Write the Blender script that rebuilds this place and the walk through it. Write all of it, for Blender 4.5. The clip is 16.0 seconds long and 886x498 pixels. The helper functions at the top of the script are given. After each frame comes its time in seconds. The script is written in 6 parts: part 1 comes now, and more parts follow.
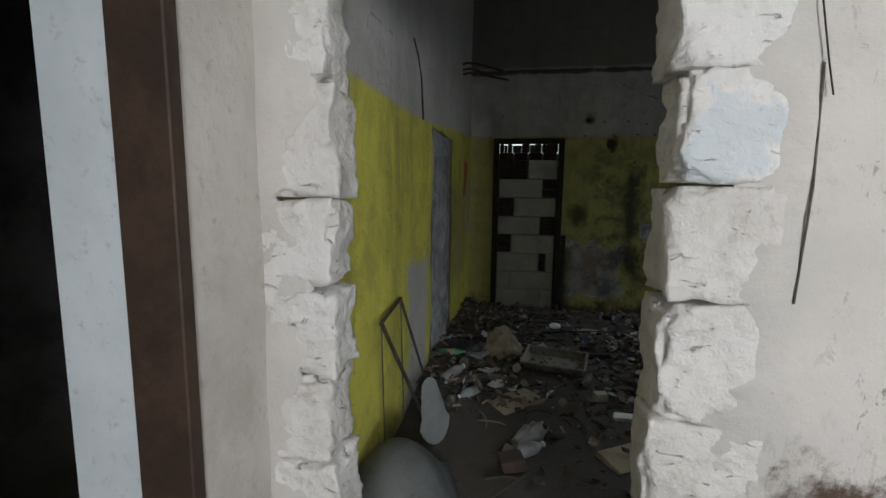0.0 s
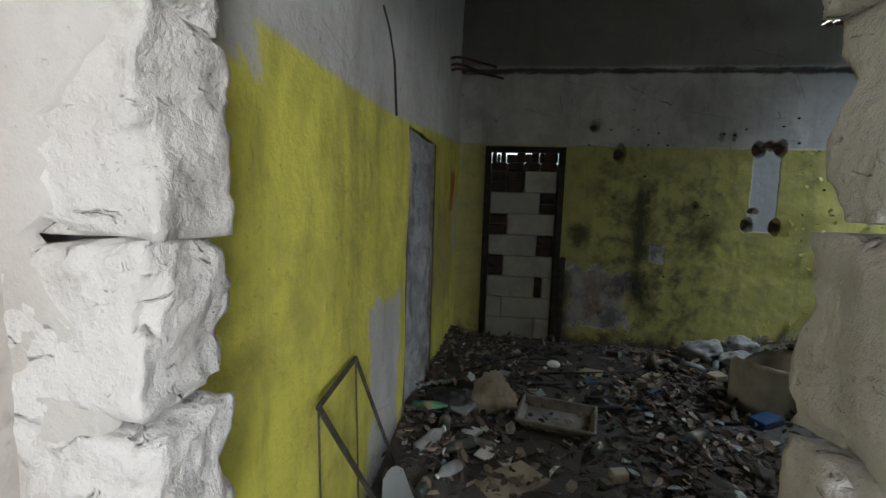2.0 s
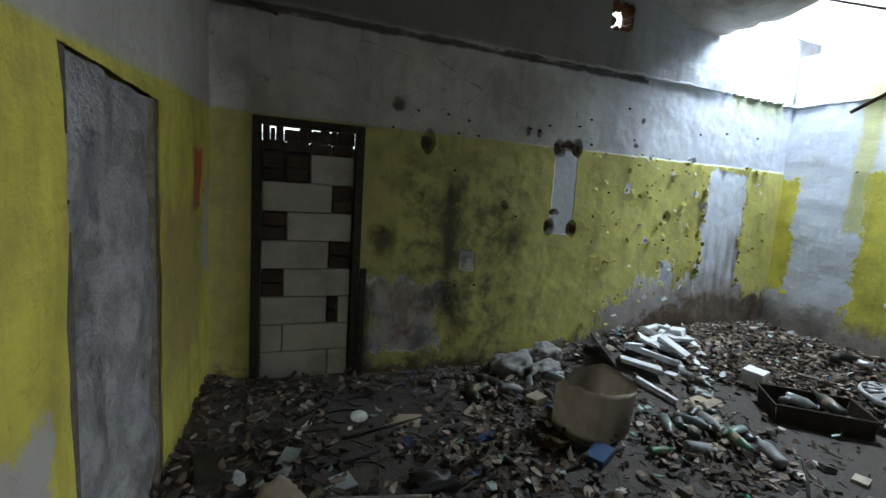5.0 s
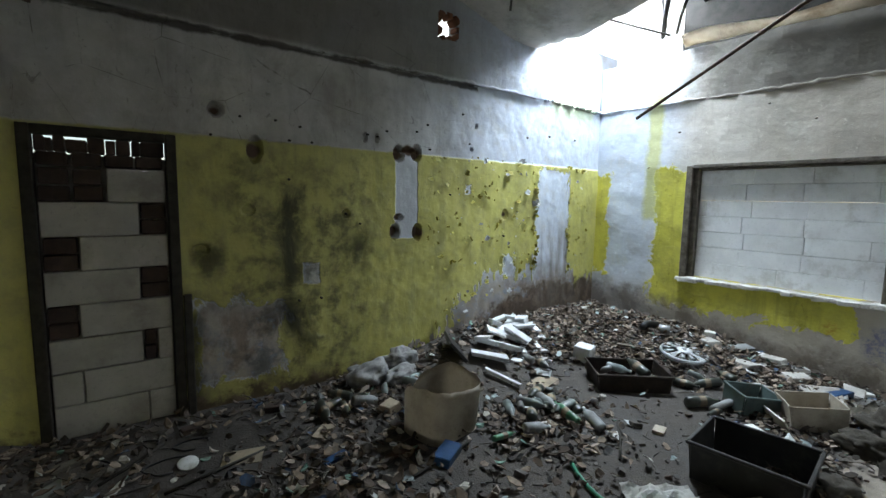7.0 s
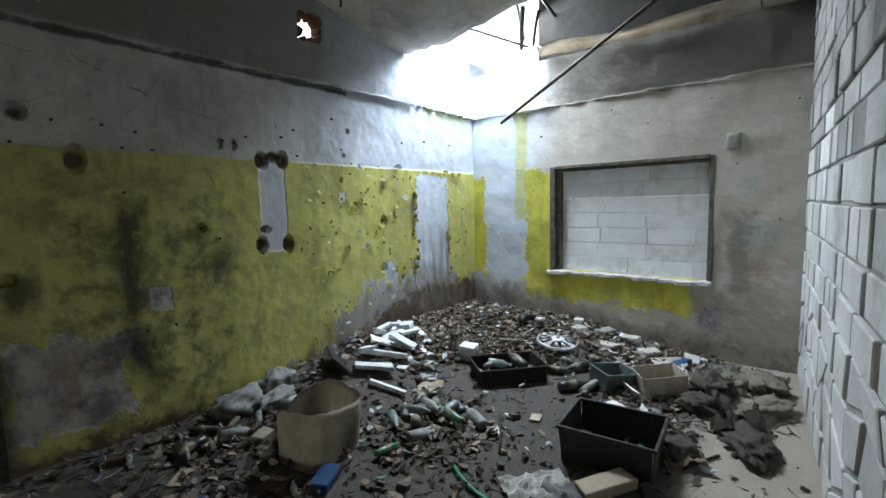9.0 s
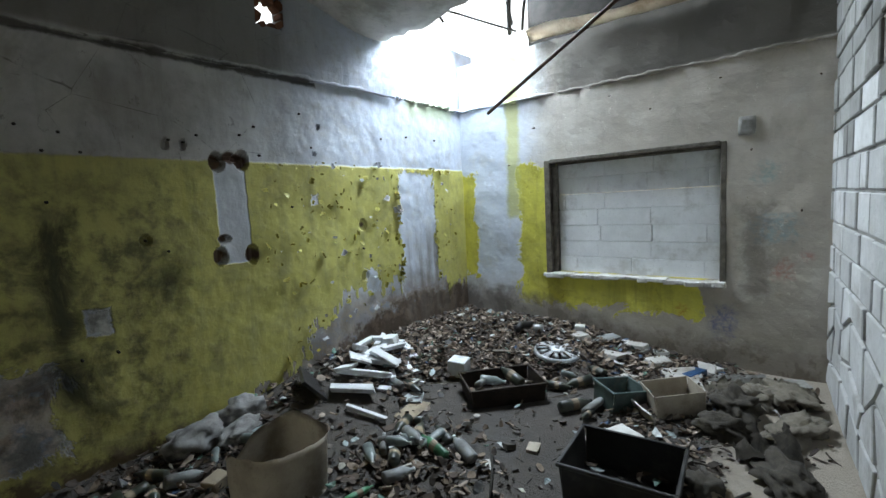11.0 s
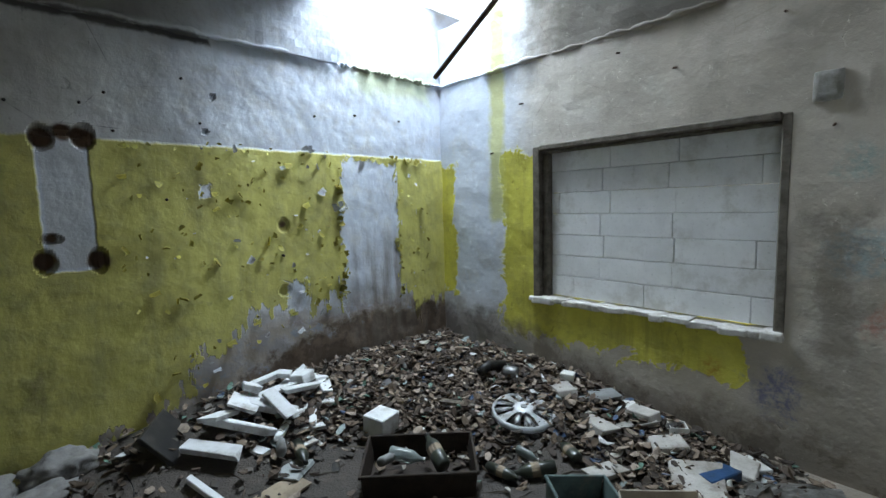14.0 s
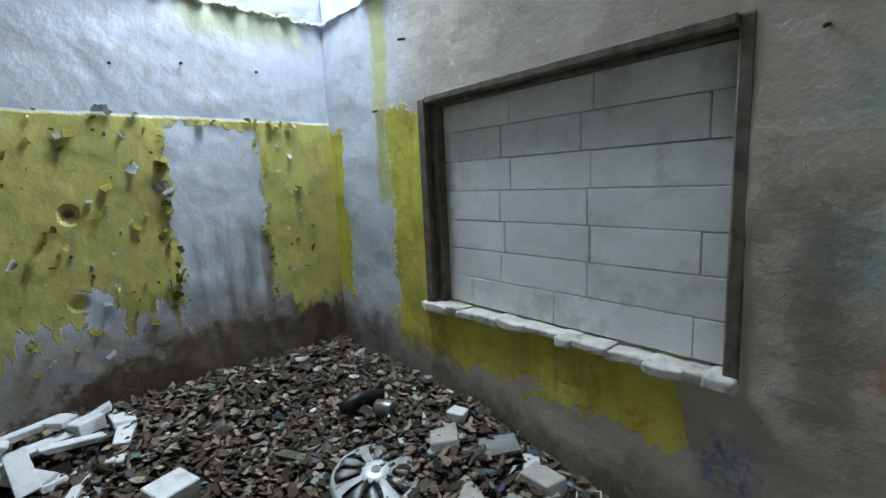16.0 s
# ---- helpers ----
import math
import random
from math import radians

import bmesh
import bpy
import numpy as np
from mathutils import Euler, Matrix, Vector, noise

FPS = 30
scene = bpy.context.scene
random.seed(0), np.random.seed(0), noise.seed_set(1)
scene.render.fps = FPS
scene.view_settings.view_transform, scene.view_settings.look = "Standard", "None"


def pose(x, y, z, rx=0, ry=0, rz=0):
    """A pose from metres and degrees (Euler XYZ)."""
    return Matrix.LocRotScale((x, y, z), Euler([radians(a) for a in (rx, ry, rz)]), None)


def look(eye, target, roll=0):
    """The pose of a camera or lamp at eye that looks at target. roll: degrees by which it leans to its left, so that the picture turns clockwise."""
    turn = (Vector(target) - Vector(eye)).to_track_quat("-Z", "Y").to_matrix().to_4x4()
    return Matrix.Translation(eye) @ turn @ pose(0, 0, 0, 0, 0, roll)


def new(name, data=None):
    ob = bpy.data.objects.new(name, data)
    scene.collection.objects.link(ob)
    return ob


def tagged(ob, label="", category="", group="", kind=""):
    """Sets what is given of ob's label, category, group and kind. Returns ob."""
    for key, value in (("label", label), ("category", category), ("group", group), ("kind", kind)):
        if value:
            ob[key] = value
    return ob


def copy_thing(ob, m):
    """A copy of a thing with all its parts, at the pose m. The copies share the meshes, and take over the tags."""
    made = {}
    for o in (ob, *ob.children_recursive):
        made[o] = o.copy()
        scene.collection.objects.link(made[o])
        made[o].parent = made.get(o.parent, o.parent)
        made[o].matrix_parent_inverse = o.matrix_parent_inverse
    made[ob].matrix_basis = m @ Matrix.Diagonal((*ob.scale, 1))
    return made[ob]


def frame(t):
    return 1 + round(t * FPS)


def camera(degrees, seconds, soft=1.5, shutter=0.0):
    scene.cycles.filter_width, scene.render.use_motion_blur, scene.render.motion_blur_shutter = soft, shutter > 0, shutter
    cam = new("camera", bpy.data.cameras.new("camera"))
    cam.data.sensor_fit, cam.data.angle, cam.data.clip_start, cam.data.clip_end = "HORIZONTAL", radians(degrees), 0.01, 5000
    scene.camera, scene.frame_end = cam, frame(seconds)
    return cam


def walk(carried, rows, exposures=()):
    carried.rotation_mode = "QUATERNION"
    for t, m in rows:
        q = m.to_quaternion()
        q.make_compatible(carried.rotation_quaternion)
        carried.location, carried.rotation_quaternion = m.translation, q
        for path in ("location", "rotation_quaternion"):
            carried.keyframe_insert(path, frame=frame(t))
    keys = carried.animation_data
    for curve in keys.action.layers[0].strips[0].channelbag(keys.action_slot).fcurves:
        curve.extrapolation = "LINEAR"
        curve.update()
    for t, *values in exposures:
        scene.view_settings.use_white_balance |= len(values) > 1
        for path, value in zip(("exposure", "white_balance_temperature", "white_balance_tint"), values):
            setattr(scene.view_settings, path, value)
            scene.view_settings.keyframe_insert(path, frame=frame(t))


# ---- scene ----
# ---- camera ----
cam = camera(89.6, 16.0)
ROWS = [
    (0, -0.033, -0.062, 1.481, -7.50, -0.74, 9.13),
    (0.5, -0.125, 0.110, 1.535, -7.13, -0.91, 7.30),
    (1, -0.141, 0.222, 1.535, -7.20, -0.92, 6.45),
    (1.5, -0.097, 0.447, 1.534, -5.63, -0.76, 7.70),
    (2, -0.086, 0.658, 1.524, -6.27, -1.89, 7.77),
    (2.5, -0.171, 0.942, 1.514, -5.04, -2.62, 4.40),
    (3, -0.208, 1.126, 1.546, -5.53, -3.92, 1.34),
    (5.5, -0.060, 1.917, 1.655, -7.64, -3.31, -25.29),
    (6, 0.036, 1.890, 1.682, -7.40, -2.76, -29.10),
    (6.5, 0.102, 1.839, 1.695, -6.84, -1.70, -32.52),
    (7, 0.142, 1.788, 1.697, -6.37, -1.08, -36.50),
    (7.5, 0.189, 1.772, 1.695, -5.87, -0.42, -41.24),
    (8, 0.203, 1.710, 1.696, -5.54, 0.05, -45.28),
    (8.5, 0.247, 1.705, 1.689, -5.54, 0.51, -49.13),
    (11, 0.782, 1.901, 1.692, -5.62, 2.98, -50.18),
    (11.5, 0.897, 1.924, 1.673, -5.77, 1.56, -44.99),
    (12, 1.193, 1.971, 1.660, -4.30, -0.95, -42.84),
    (12.5, 1.478, 2.004, 1.667, -3.95, 0.30, -42.34),
    (13, 1.752, 1.964, 1.665, -4.09, 1.38, -42.48),
    (13.5, 2.049, 1.925, 1.669, -5.16, 1.69, -42.06),
    (14, 2.376, 1.953, 1.652, -5.50, 1.50, -42.09),
    (14.5, 2.772, 1.995, 1.666, -3.97, 1.04, -41.43),
    (15, 3.098, 2.029, 1.655, -4.64, 1.86, -41.94),
    (15.5, 3.427, 2.052, 1.655, -4.86, 1.86, -41.95),
    (16, 3.803, 2.062, 1.632, -8.79, 2.75, -41.37),
]
walk(cam, [(t, pose(x, y, z, 90 + pitch, roll, yaw)) for t, x, y, z, pitch, roll, yaw in ROWS],
     exposures=[(0, -0.8), (0.5, -0.65), (1.5, -0.2), (2.5, -0.2), (3.2, 0.0), (5.5, 0.15), (7.0, 0.32), (8.5, 0.32), (11.0, 0.12), (12.5, 0.02), (14.5, -0.25), (16, -0.4)])

# ---- world and lights ----
world = bpy.data.worlds.new("sky")
scene.world = world
world.use_nodes = True
wt = world.node_tree
sky = wt.nodes.new("ShaderNodeTexSky")
sky.sky_type = "NISHITA"
sky.sun_disc = False
sky.sun_elevation, sky.sun_rotation = radians(48), radians(40)
wt.links.new(sky.outputs[0], wt.nodes["Background"].inputs[0])
wt.nodes["Background"].inputs[1].default_value = 0.12


def overcast_sky():
    """A far, even cloud layer, seen through the hole in the roof and the gaps of the door."""
    mat = bpy.data.materials.new("cloud_layer")
    mat.use_nodes = True
    t = mat.node_tree
    t.nodes.remove(t.nodes["Principled BSDF"])
    e = t.nodes.new("ShaderNodeEmission")
    e.inputs[0].default_value, e.inputs[1].default_value = (0.93, 0.97, 1.0, 1), 2.2
    t.links.new(e.outputs[0], t.nodes["Material Output"].inputs[0])
    me = bpy.data.meshes.new("backdrop")
    me.from_pydata([(-900, -900, 90), (900, -900, 90), (900, 900, 90), (-900, 900, 90)], [], [(0, 3, 2, 1)])
    me.materials.append(mat)
    tagged(new("backdrop", me), "bright even overcast sky", "sky", kind="structure")


overcast_sky()


def lamp(name, kind, energy, color, m, **settings):
    data = bpy.data.lights.new(name, kind)
    data.energy, data.color = energy, color
    if kind == "AREA":
        data.shape, data.size, data.size_y = "RECTANGLE", settings["size"], settings["size_y"]
    if kind == "SUN":
        data.angle = settings["angle"]
    ob = new(name, data)
    ob.matrix_world = m
    return ob


lamp("sun", "SUN", 1.0, (1.0, 0.97, 0.92), look((0, 0, 9), (-2.5, -3.0, 5)), angle=radians(12))
# daylight that falls through the hole in the roof over the corner
lamp("roof_hole_daylight", "AREA", 430, (0.75, 0.88, 1.0), look((5.15, 4.98, 4.45), (1.8, 3.0, 0.5)), size=1.2, size_y=1.1)
# added fill lamp behind the camera's start, in an unseen, made-up opening
lamp("entrance_window_daylight", "AREA", 270, (0.92, 0.96, 1.0), look((1.75, -3.52, 1.75), (-0.4, 1.8, 1.3)), size=1.25, size_y=1.25)


# ---- materials ----
class Graph:
    """Small helper to wire a node material."""

    def __init__(self, name):
        self.mat = bpy.data.materials.new(name)
        self.mat.use_nodes = True
        self.t = self.mat.node_tree
        self.bsdf = self.t.nodes["Principled BSDF"]
        self.pos = self.t.nodes.new("ShaderNodeTexCoord").outputs["Object"]
        self.geo = self.t.nodes.new("ShaderNodeNewGeometry")
        self.info = self.t.nodes.new("ShaderNodeObjectInfo")
        s = self.t.nodes.new("ShaderNodeSeparateXYZ")
        self.t.links.new(self.pos, s.inputs[0])
        self.x, self.y, self.z = s.outputs

    def put(self, socket, v):
        if isinstance(v, bpy.types.NodeSocket):
            self.t.links.new(v, socket)
        elif isinstance(v, (tuple, list)) and socket.type == "RGBA" and len(v) == 3:
            socket.default_value = (*v, 1)
        else:
            socket.default_value = v

    def m(self, op, a, b=0.0, c=0.0):
        n = self.t.nodes.new("ShaderNodeMath")
        n.operation = op
        for i, v in enumerate((a, b, c)):
            self.put(n.inputs[i], v)
        return n.outputs[0]

    def noise(self, scale, detail=4.0, rough=0.6, vec=None, distort=0.0):
        n = self.t.nodes.new("ShaderNodeTexNoise")
        self.put(n.inputs["Vector"], vec or self.pos)
        n.inputs["Scale"].default_value, n.inputs["Detail"].default_value = scale, detail
        n.inputs["Roughness"].default_value, n.inputs["Distortion"].default_value = rough, distort
        return n.outputs["Fac"]

    def stretch(self, sx, sy, sz):
        n = self.t.nodes.new("ShaderNodeMapping")
        self.put(n.inputs["Vector"], self.pos)
        n.inputs["Scale"].default_value = (sx, sy, sz)
        return n.outputs[0]

    def voronoi(self, scale, feature="F1", vec=None):
        n = self.t.nodes.new("ShaderNodeTexVoronoi")
        n.feature = feature
        self.put(n.inputs["Vector"], vec or self.pos)
        n.inputs["Scale"].default_value = scale
        return n.outputs["Distance"]

    def step(self, v, lo, hi, a=0.0, b=1.0):
        n = self.t.nodes.new("ShaderNodeMapRange")
        n.interpolation_type = "SMOOTHSTEP"
        for i, k in enumerate((v, lo, hi, a, b)):
            self.put(n.inputs[i], k)
        return n.outputs[0]

    def mix(self, f, a, b, blend="MIX"):
        n = self.t.nodes.new("ShaderNodeMix")
        n.data_type, n.blend_type = "RGBA", blend
        self.put(n.inputs[0], f)
        self.put(n.inputs[6], a)
        self.put(n.inputs[7], b)
        return n.outputs[2]

    def box(self, u, v, u0, u1, v0, v1, soft=0.02, wob=None, amp=0.1, inset=0.0):
        """1 inside the rectangle, with an edge that wanders."""
        d = self.m("MINIMUM", self.m("MINIMUM", self.m("SUBTRACT", u, u0), self.m("SUBTRACT", u1, u)),
                   self.m("MINIMUM", self.m("SUBTRACT", v, v0), self.m("SUBTRACT", v1, v)))
        if wob is not None:
            d = self.m("ADD", d, self.m("MULTIPLY", self.m("SUBTRACT", wob, 0.5), amp))
        return self.step(self.m("SUBTRACT", d, inset), -soft, soft)

    def spot(self, u, v, cu, cv, r, soft=0.02, wob=None, amp=0.05, squash=1.0):
        a, b = self.m("SUBTRACT", u, cu), self.m("MULTIPLY", self.m("SUBTRACT", v, cv), squash)
        d = self.m("SUBTRACT", r, self.m("SQRT", self.m("ADD", self.m("MULTIPLY", a, a), self.m("MULTIPLY", b, b))))
        if wob is not None:
            d = self.m("ADD", d, self.m("MULTIPLY", self.m("SUBTRACT", wob, 0.5), amp))
        return self.step(d, -soft, soft)

    def bump(self, h, strength=0.4, dist=0.02):
        n = self.t.nodes.new("ShaderNodeBump")
        n.inputs["Strength"].default_value, n.inputs["Distance"].default_value = strength, dist
        self.put(n.inputs["Height"], h)
        self.put(self.bsdf.inputs["Normal"], n.outputs[0])

    def done(self, color, rough=0.8, metal=0.0, spec=0.3):
        self.put(self.bsdf.inputs["Base Color"], color)
        self.put(self.bsdf.inputs["Roughness"], rough)
        self.put(self.bsdf.inputs["Metallic"], metal)
        self.put(self.bsdf.inputs["Specular IOR Level"], spec)
        return self.mat


def mx(g, *masks):
    r = masks[0]
    for k in masks[1:]:
        r = g.m("MAXIMUM", r, k)
    return r


YELLOW, YELLOW_DIRTY = (0.60, 0.565, 0.10), (0.43, 0.40, 0.09)
LIME, LIME_GREY, LIME_BLUE = (0.62, 0.61, 0.59), (0.40, 0.385, 0.37), (0.60, 0.66, 0.77)
BARE, DAMP, MOLD = (0.42, 0.37, 0.32), (0.085, 0.060, 0.043), (0.020, 0.021, 0.016)


def wall_base(g, u):
    """Lime-washed plaster with stains, and noises that the masks share."""
    big, mid, fine = g.noise(0.9, 5), g.noise(5, 6, 0.65), g.noise(38, 5, 0.7)
    runs = g.noise(3.0, 5, 0.65, g.stretch(2.2, 2.2, 0.22))
    col = g.mix(g.step(big, 0.35, 0.68), LIME, LIME_GREY)
    col = g.mix(g.m("MULTIPLY", g.step(runs, 0.5, 0.75), 0.55), col, (0.27, 0.25, 0.23))
    col = g.mix(g.m("MULTIPLY", g.step(mid, 0.55, 0.75), 0.5), col, (0.30, 0.28, 0.25))
    col = g.mix(g.m("MULTIPLY", g.step(fine, 0.6, 0.75), 0.35), col, (0.2, 0.18, 0.16))
    broad = g.noise(1.7, 7, 0.72, g.stretch(1.0, 1.0, 0.75), 0.5)
    col = g.mix(g.m("MULTIPLY", g.step(broad, 0.50, 0.70), 0.42), col, (0.22, 0.195, 0.17))
    scuff = g.noise(11, 6, 0.75, g.stretch(1.0, 1.0, 0.6), 1.2)
    col = g.mix(g.m("MULTIPLY", g.step(scuff, 0.60, 0.68), 0.6), col, (0.15, 0.135, 0.12))
    crack = g.step(g.voronoi(1.7, "DISTANCE_TO_EDGE", g.stretch(1.0, 1.0, 1.2)), 0.006, 0.001)
    col = g.mix(g.m("MULTIPLY", crack, g.step(mid, 0.45, 0.6, 0.0, 0.8)), col, (0.10, 0.09, 0.08))
    return col, big, mid, fine, runs


def yellow_paint(g, mid, fine, runs):
    y = g.mix(g.step(mid, 0.4, 0.72), YELLOW, YELLOW_DIRTY)
    y = g.mix(g.m("MULTIPLY", g.step(runs, 0.48, 0.72), 0.5), y, (0.24, 0.21, 0.06))
    blister = g.noise(13, 3, 0.5, None, 0.8)
    y = g.mix(g.m("MULTIPLY", g.step(blister, 0.66, 0.70), 0.45), y, (0.30, 0.26, 0.05))
    y = g.mix(g.m("MULTIPLY", g.step(g.noise(2.1, 6, 0.7), 0.52, 0.7), 0.55), y, (0.27, 0.235, 0.055))
    scratch = g.step(g.noise(8, 6, 0.8, g.stretch(0.8, 0.8, 1.1), 2.2), 0.655, 0.685)
    y = g.mix(g.m("MULTIPLY", scratch, 0.6), y, (0.13, 0.115, 0.05))
    pale = g.step(g.noise(6, 6, 0.8, g.stretch(1.0, 1.0, 0.6), 1.5), 0.69, 0.71)
    y = g.mix(g.m("MULTIPLY", pale, 0.5), y, (0.58, 0.57, 0.42))
    return g.mix(g.m("MULTIPLY", g.step(fine, 0.66, 0.76), 0.4), y, (0.2, 0.175, 0.07))


def far_wall_material():
    g = Graph("far_wall_paint")
    u, v = g.x, g.z
    col, big, mid, fine, runs = wall_base(g, u)
    wob, teeth = g.noise(7, 5, 0.7), g.noise(4.5, 3, 0.6, g.stretch(2.4, 1, 0.55))
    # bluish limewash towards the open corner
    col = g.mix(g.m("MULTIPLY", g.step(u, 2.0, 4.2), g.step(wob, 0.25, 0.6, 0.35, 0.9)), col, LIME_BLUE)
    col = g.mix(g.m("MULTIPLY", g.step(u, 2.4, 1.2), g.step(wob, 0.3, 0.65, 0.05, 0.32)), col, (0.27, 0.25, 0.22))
    # the paint's lower edge climbs towards the corner
    low = g.m("ADD", g.step(u, 1.9, 3.9, -0.25, 0.80), g.m("ADD", g.m("MULTIPLY", g.m("SUBTRACT", teeth, 0.5), 1.0), g.m("MULTIPLY", g.m("SUBTRACT", g.noise(3.1, 6, 0.7), 0.5), 0.9)))
    low = g.m("SUBTRACT", low, g.step(u, 4.3, 5.6, 0.0, 0.16))
    zone = g.m("MULTIPLY", g.step(g.m("SUBTRACT", v, low), -0.012, 0.012),
               g.step(g.m("ADD", v, g.m("MULTIPLY", wob, 0.05)), 2.175, 2.15))
    rag = g.noise(3.6, 7, 0.72, g.stretch(1.25, 1.0, 0.8), 0.7)

    def peeled(inset):
        return mx(g, g.box(u, v, 4.43, 5.05, -0.3, 2.10, 0.008, rag, 0.42, inset),
                  g.box(u, v, 0.62, 1.29, 0.20, 0.84, 0.015, rag, 0.55, inset),
                  g.box(u, v, 2.38, 2.64, 1.30, 2.16, 0.008, wob, 0.03, inset),
                  g.box(u, v, 1.46, 1.61, 0.94, 1.12, 0.008, wob, 0.08, inset),
                  g.box(u, v, 3.86, 4.04, 0.80, 1.06, 0.01, rag, 0.4, inset), g.box(u, v, 3.26, 3.34, 1.76, 1.86, 0.006, wob, 0.12, inset),
                  g.m("MULTIPLY", g.step(u, 2.4, 3.2), g.step(g.m("SUBTRACT", g.noise(9, 4, 0.7), g.m("MULTIPLY", inset, 1.0)), 0.70, 0.712)))

    gone, gone_in = peeled(0.0), peeled(0.022)
    paint = g.m("MULTIPLY", zone, g.m("SUBTRACT", 1.0, gone))
    fringe = g.m("MULTIPLY", g.m("SUBTRACT", gone, gone_in), g.step(rag, 0.40, 0.52))
    bare = g.mix(g.step(mid, 0.42, 0.6), BARE, (0.36, 0.35, 0.36))
    bare = g.mix(g.step(g.noise(2.3, 6, 0.7, None, 0.5), 0.48, 0.6, 0.0, 0.75), bare, (0.23, 0.175, 0.14))
    bare = g.mix(g.step(wob, 0.58, 0.64, 0.0, 0.6), bare, (0.30, 0.36, 0.46))
    under = g.step(g.m("ADD", v, g.m("MULTIPLY", wob, 0.2)), 1.1, 0.7)
    col = g.mix(under, col, bare)
    strip = g.box(u, v, 2.38, 2.64, 1.30, 2.16, 0.008, wob, 0.03)
    col = g.mix(strip, col, (0.56, 0.58, 0.62))
    # dark brown painted over the knocked holes, deepening the shade of their recesses
    hole_dark = mx(g, *[g.spot(u, v, a, b, r, 0.015, wob, 0.06) for a, b, r in ((0.815, 2.34, 0.035), (1.085, 2.06, 0.055), (2.42, 2.13, 0.065), (2.62, 2.15, 0.065), (2.52, 2.17, 0.05), (2.38, 1.37, 0.06), (2.64, 1.36, 0.06), (2.42, 1.51, 0.03), (3.88, 1.53, 0.03))])
    col = g.mix(g.m("MULTIPLY", fringe, 0.85), col, (0.60, 0.64, 0.72))
    y = yellow_paint(g, mid, fine, runs)
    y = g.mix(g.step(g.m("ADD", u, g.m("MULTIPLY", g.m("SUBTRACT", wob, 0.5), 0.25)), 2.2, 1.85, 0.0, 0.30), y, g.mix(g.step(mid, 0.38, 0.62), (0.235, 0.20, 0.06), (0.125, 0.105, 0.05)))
    y = g.mix(0.24, y, (0.40, 0.39, 0.34))
    # black mould and the damp foot of the wall
    mold = mx(g, g.m("MULTIPLY", g.box(u, v, 1.22, 1.46, 0.45, 1.75, 0.16, rag, 0.7), g.step(mid, 0.3, 0.5)), g.m("MULTIPLY", g.box(u, v, 0.9, 2.05, 0.1, 1.9, 0.35, rag, 1.4), g.step(mid, 0.42, 0.62, 0.0, 0.7)))
    col = g.mix(paint, col, y)
    col = g.mix(hole_dark, col, (0.13, 0.085, 0.06))
    col = g.mix(g.m("MULTIPLY", mold, 0.9), col, MOLD)
    mold2 = mx(g, g.spot(u, v, 0.72, 1.2, 0.1, 0.08, wob, 0.3), g.box(u, v, 0.56, 0.66, 0.0, 0.8, 0.06, wob, 0.15),
               g.spot(u, v, 2.0, 1.25, 0.12, 0.12, wob, 0.3))
    col = g.mix(g.m("MULTIPLY", mold2, 0.8), col, MOLD)
    damp = g.step(g.m("SUBTRACT", g.m("ADD", v, g.m("MULTIPLY", g.m("SUBTRACT", wob, 0.5), 0.5)), g.step(u, 2.6, 4.6, -0.05, 0.50)), 0.20, 0.08)
    col = g.mix(g.m("MULTIPLY", damp, 0.92), col, g.mix(g.step(mid, 0.45, 0.6), DAMP, (0.17, 0.12, 0.085)))
    seep = g.m("MULTIPLY", g.box(u, v, 4.55, 5.35, 0.3, 1.35, 0.25, wob, 0.5), g.step(runs, 0.4, 0.6, 0.2, 0.75))
    col = g.mix(g.m("MULTIPLY", seep, g.m("SUBTRACT", 1.0, paint)), col, (0.19, 0.165, 0.145))
    # crack under the ledge; the shade in its gap is painted as a dark line
    crack = g.box(u, v, -1.0, 3.4, 2.872, 2.912, 0.014, g.noise(2.6, 6, 0.7), 0.10)
    col = g.mix(g.m("MULTIPLY", crack, 0.85), col, (0.035, 0.028, 0.023))
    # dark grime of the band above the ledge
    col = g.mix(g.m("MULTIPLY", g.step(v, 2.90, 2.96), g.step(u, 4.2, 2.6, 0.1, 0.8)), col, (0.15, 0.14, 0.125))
    green = g.m("MULTIPLY", g.box(u, v, 4.6, 5.5, 2.72, 3.0, 0.08, wob, 0.3), 0.5)
    col = g.mix(green, col, (0.40, 0.44, 0.10))
    g.bump(g.m("ADD", g.m("ADD", g.m("MULTIPLY", fine, 0.1), g.m("MULTIPLY", mid, 0.9)), g.m("MULTIPLY", paint, 0.9)), 0.6, 0.022)
    return g.done(col, g.mix(paint, (0.95,) * 3, (0.62,) * 3), spec=0.25)


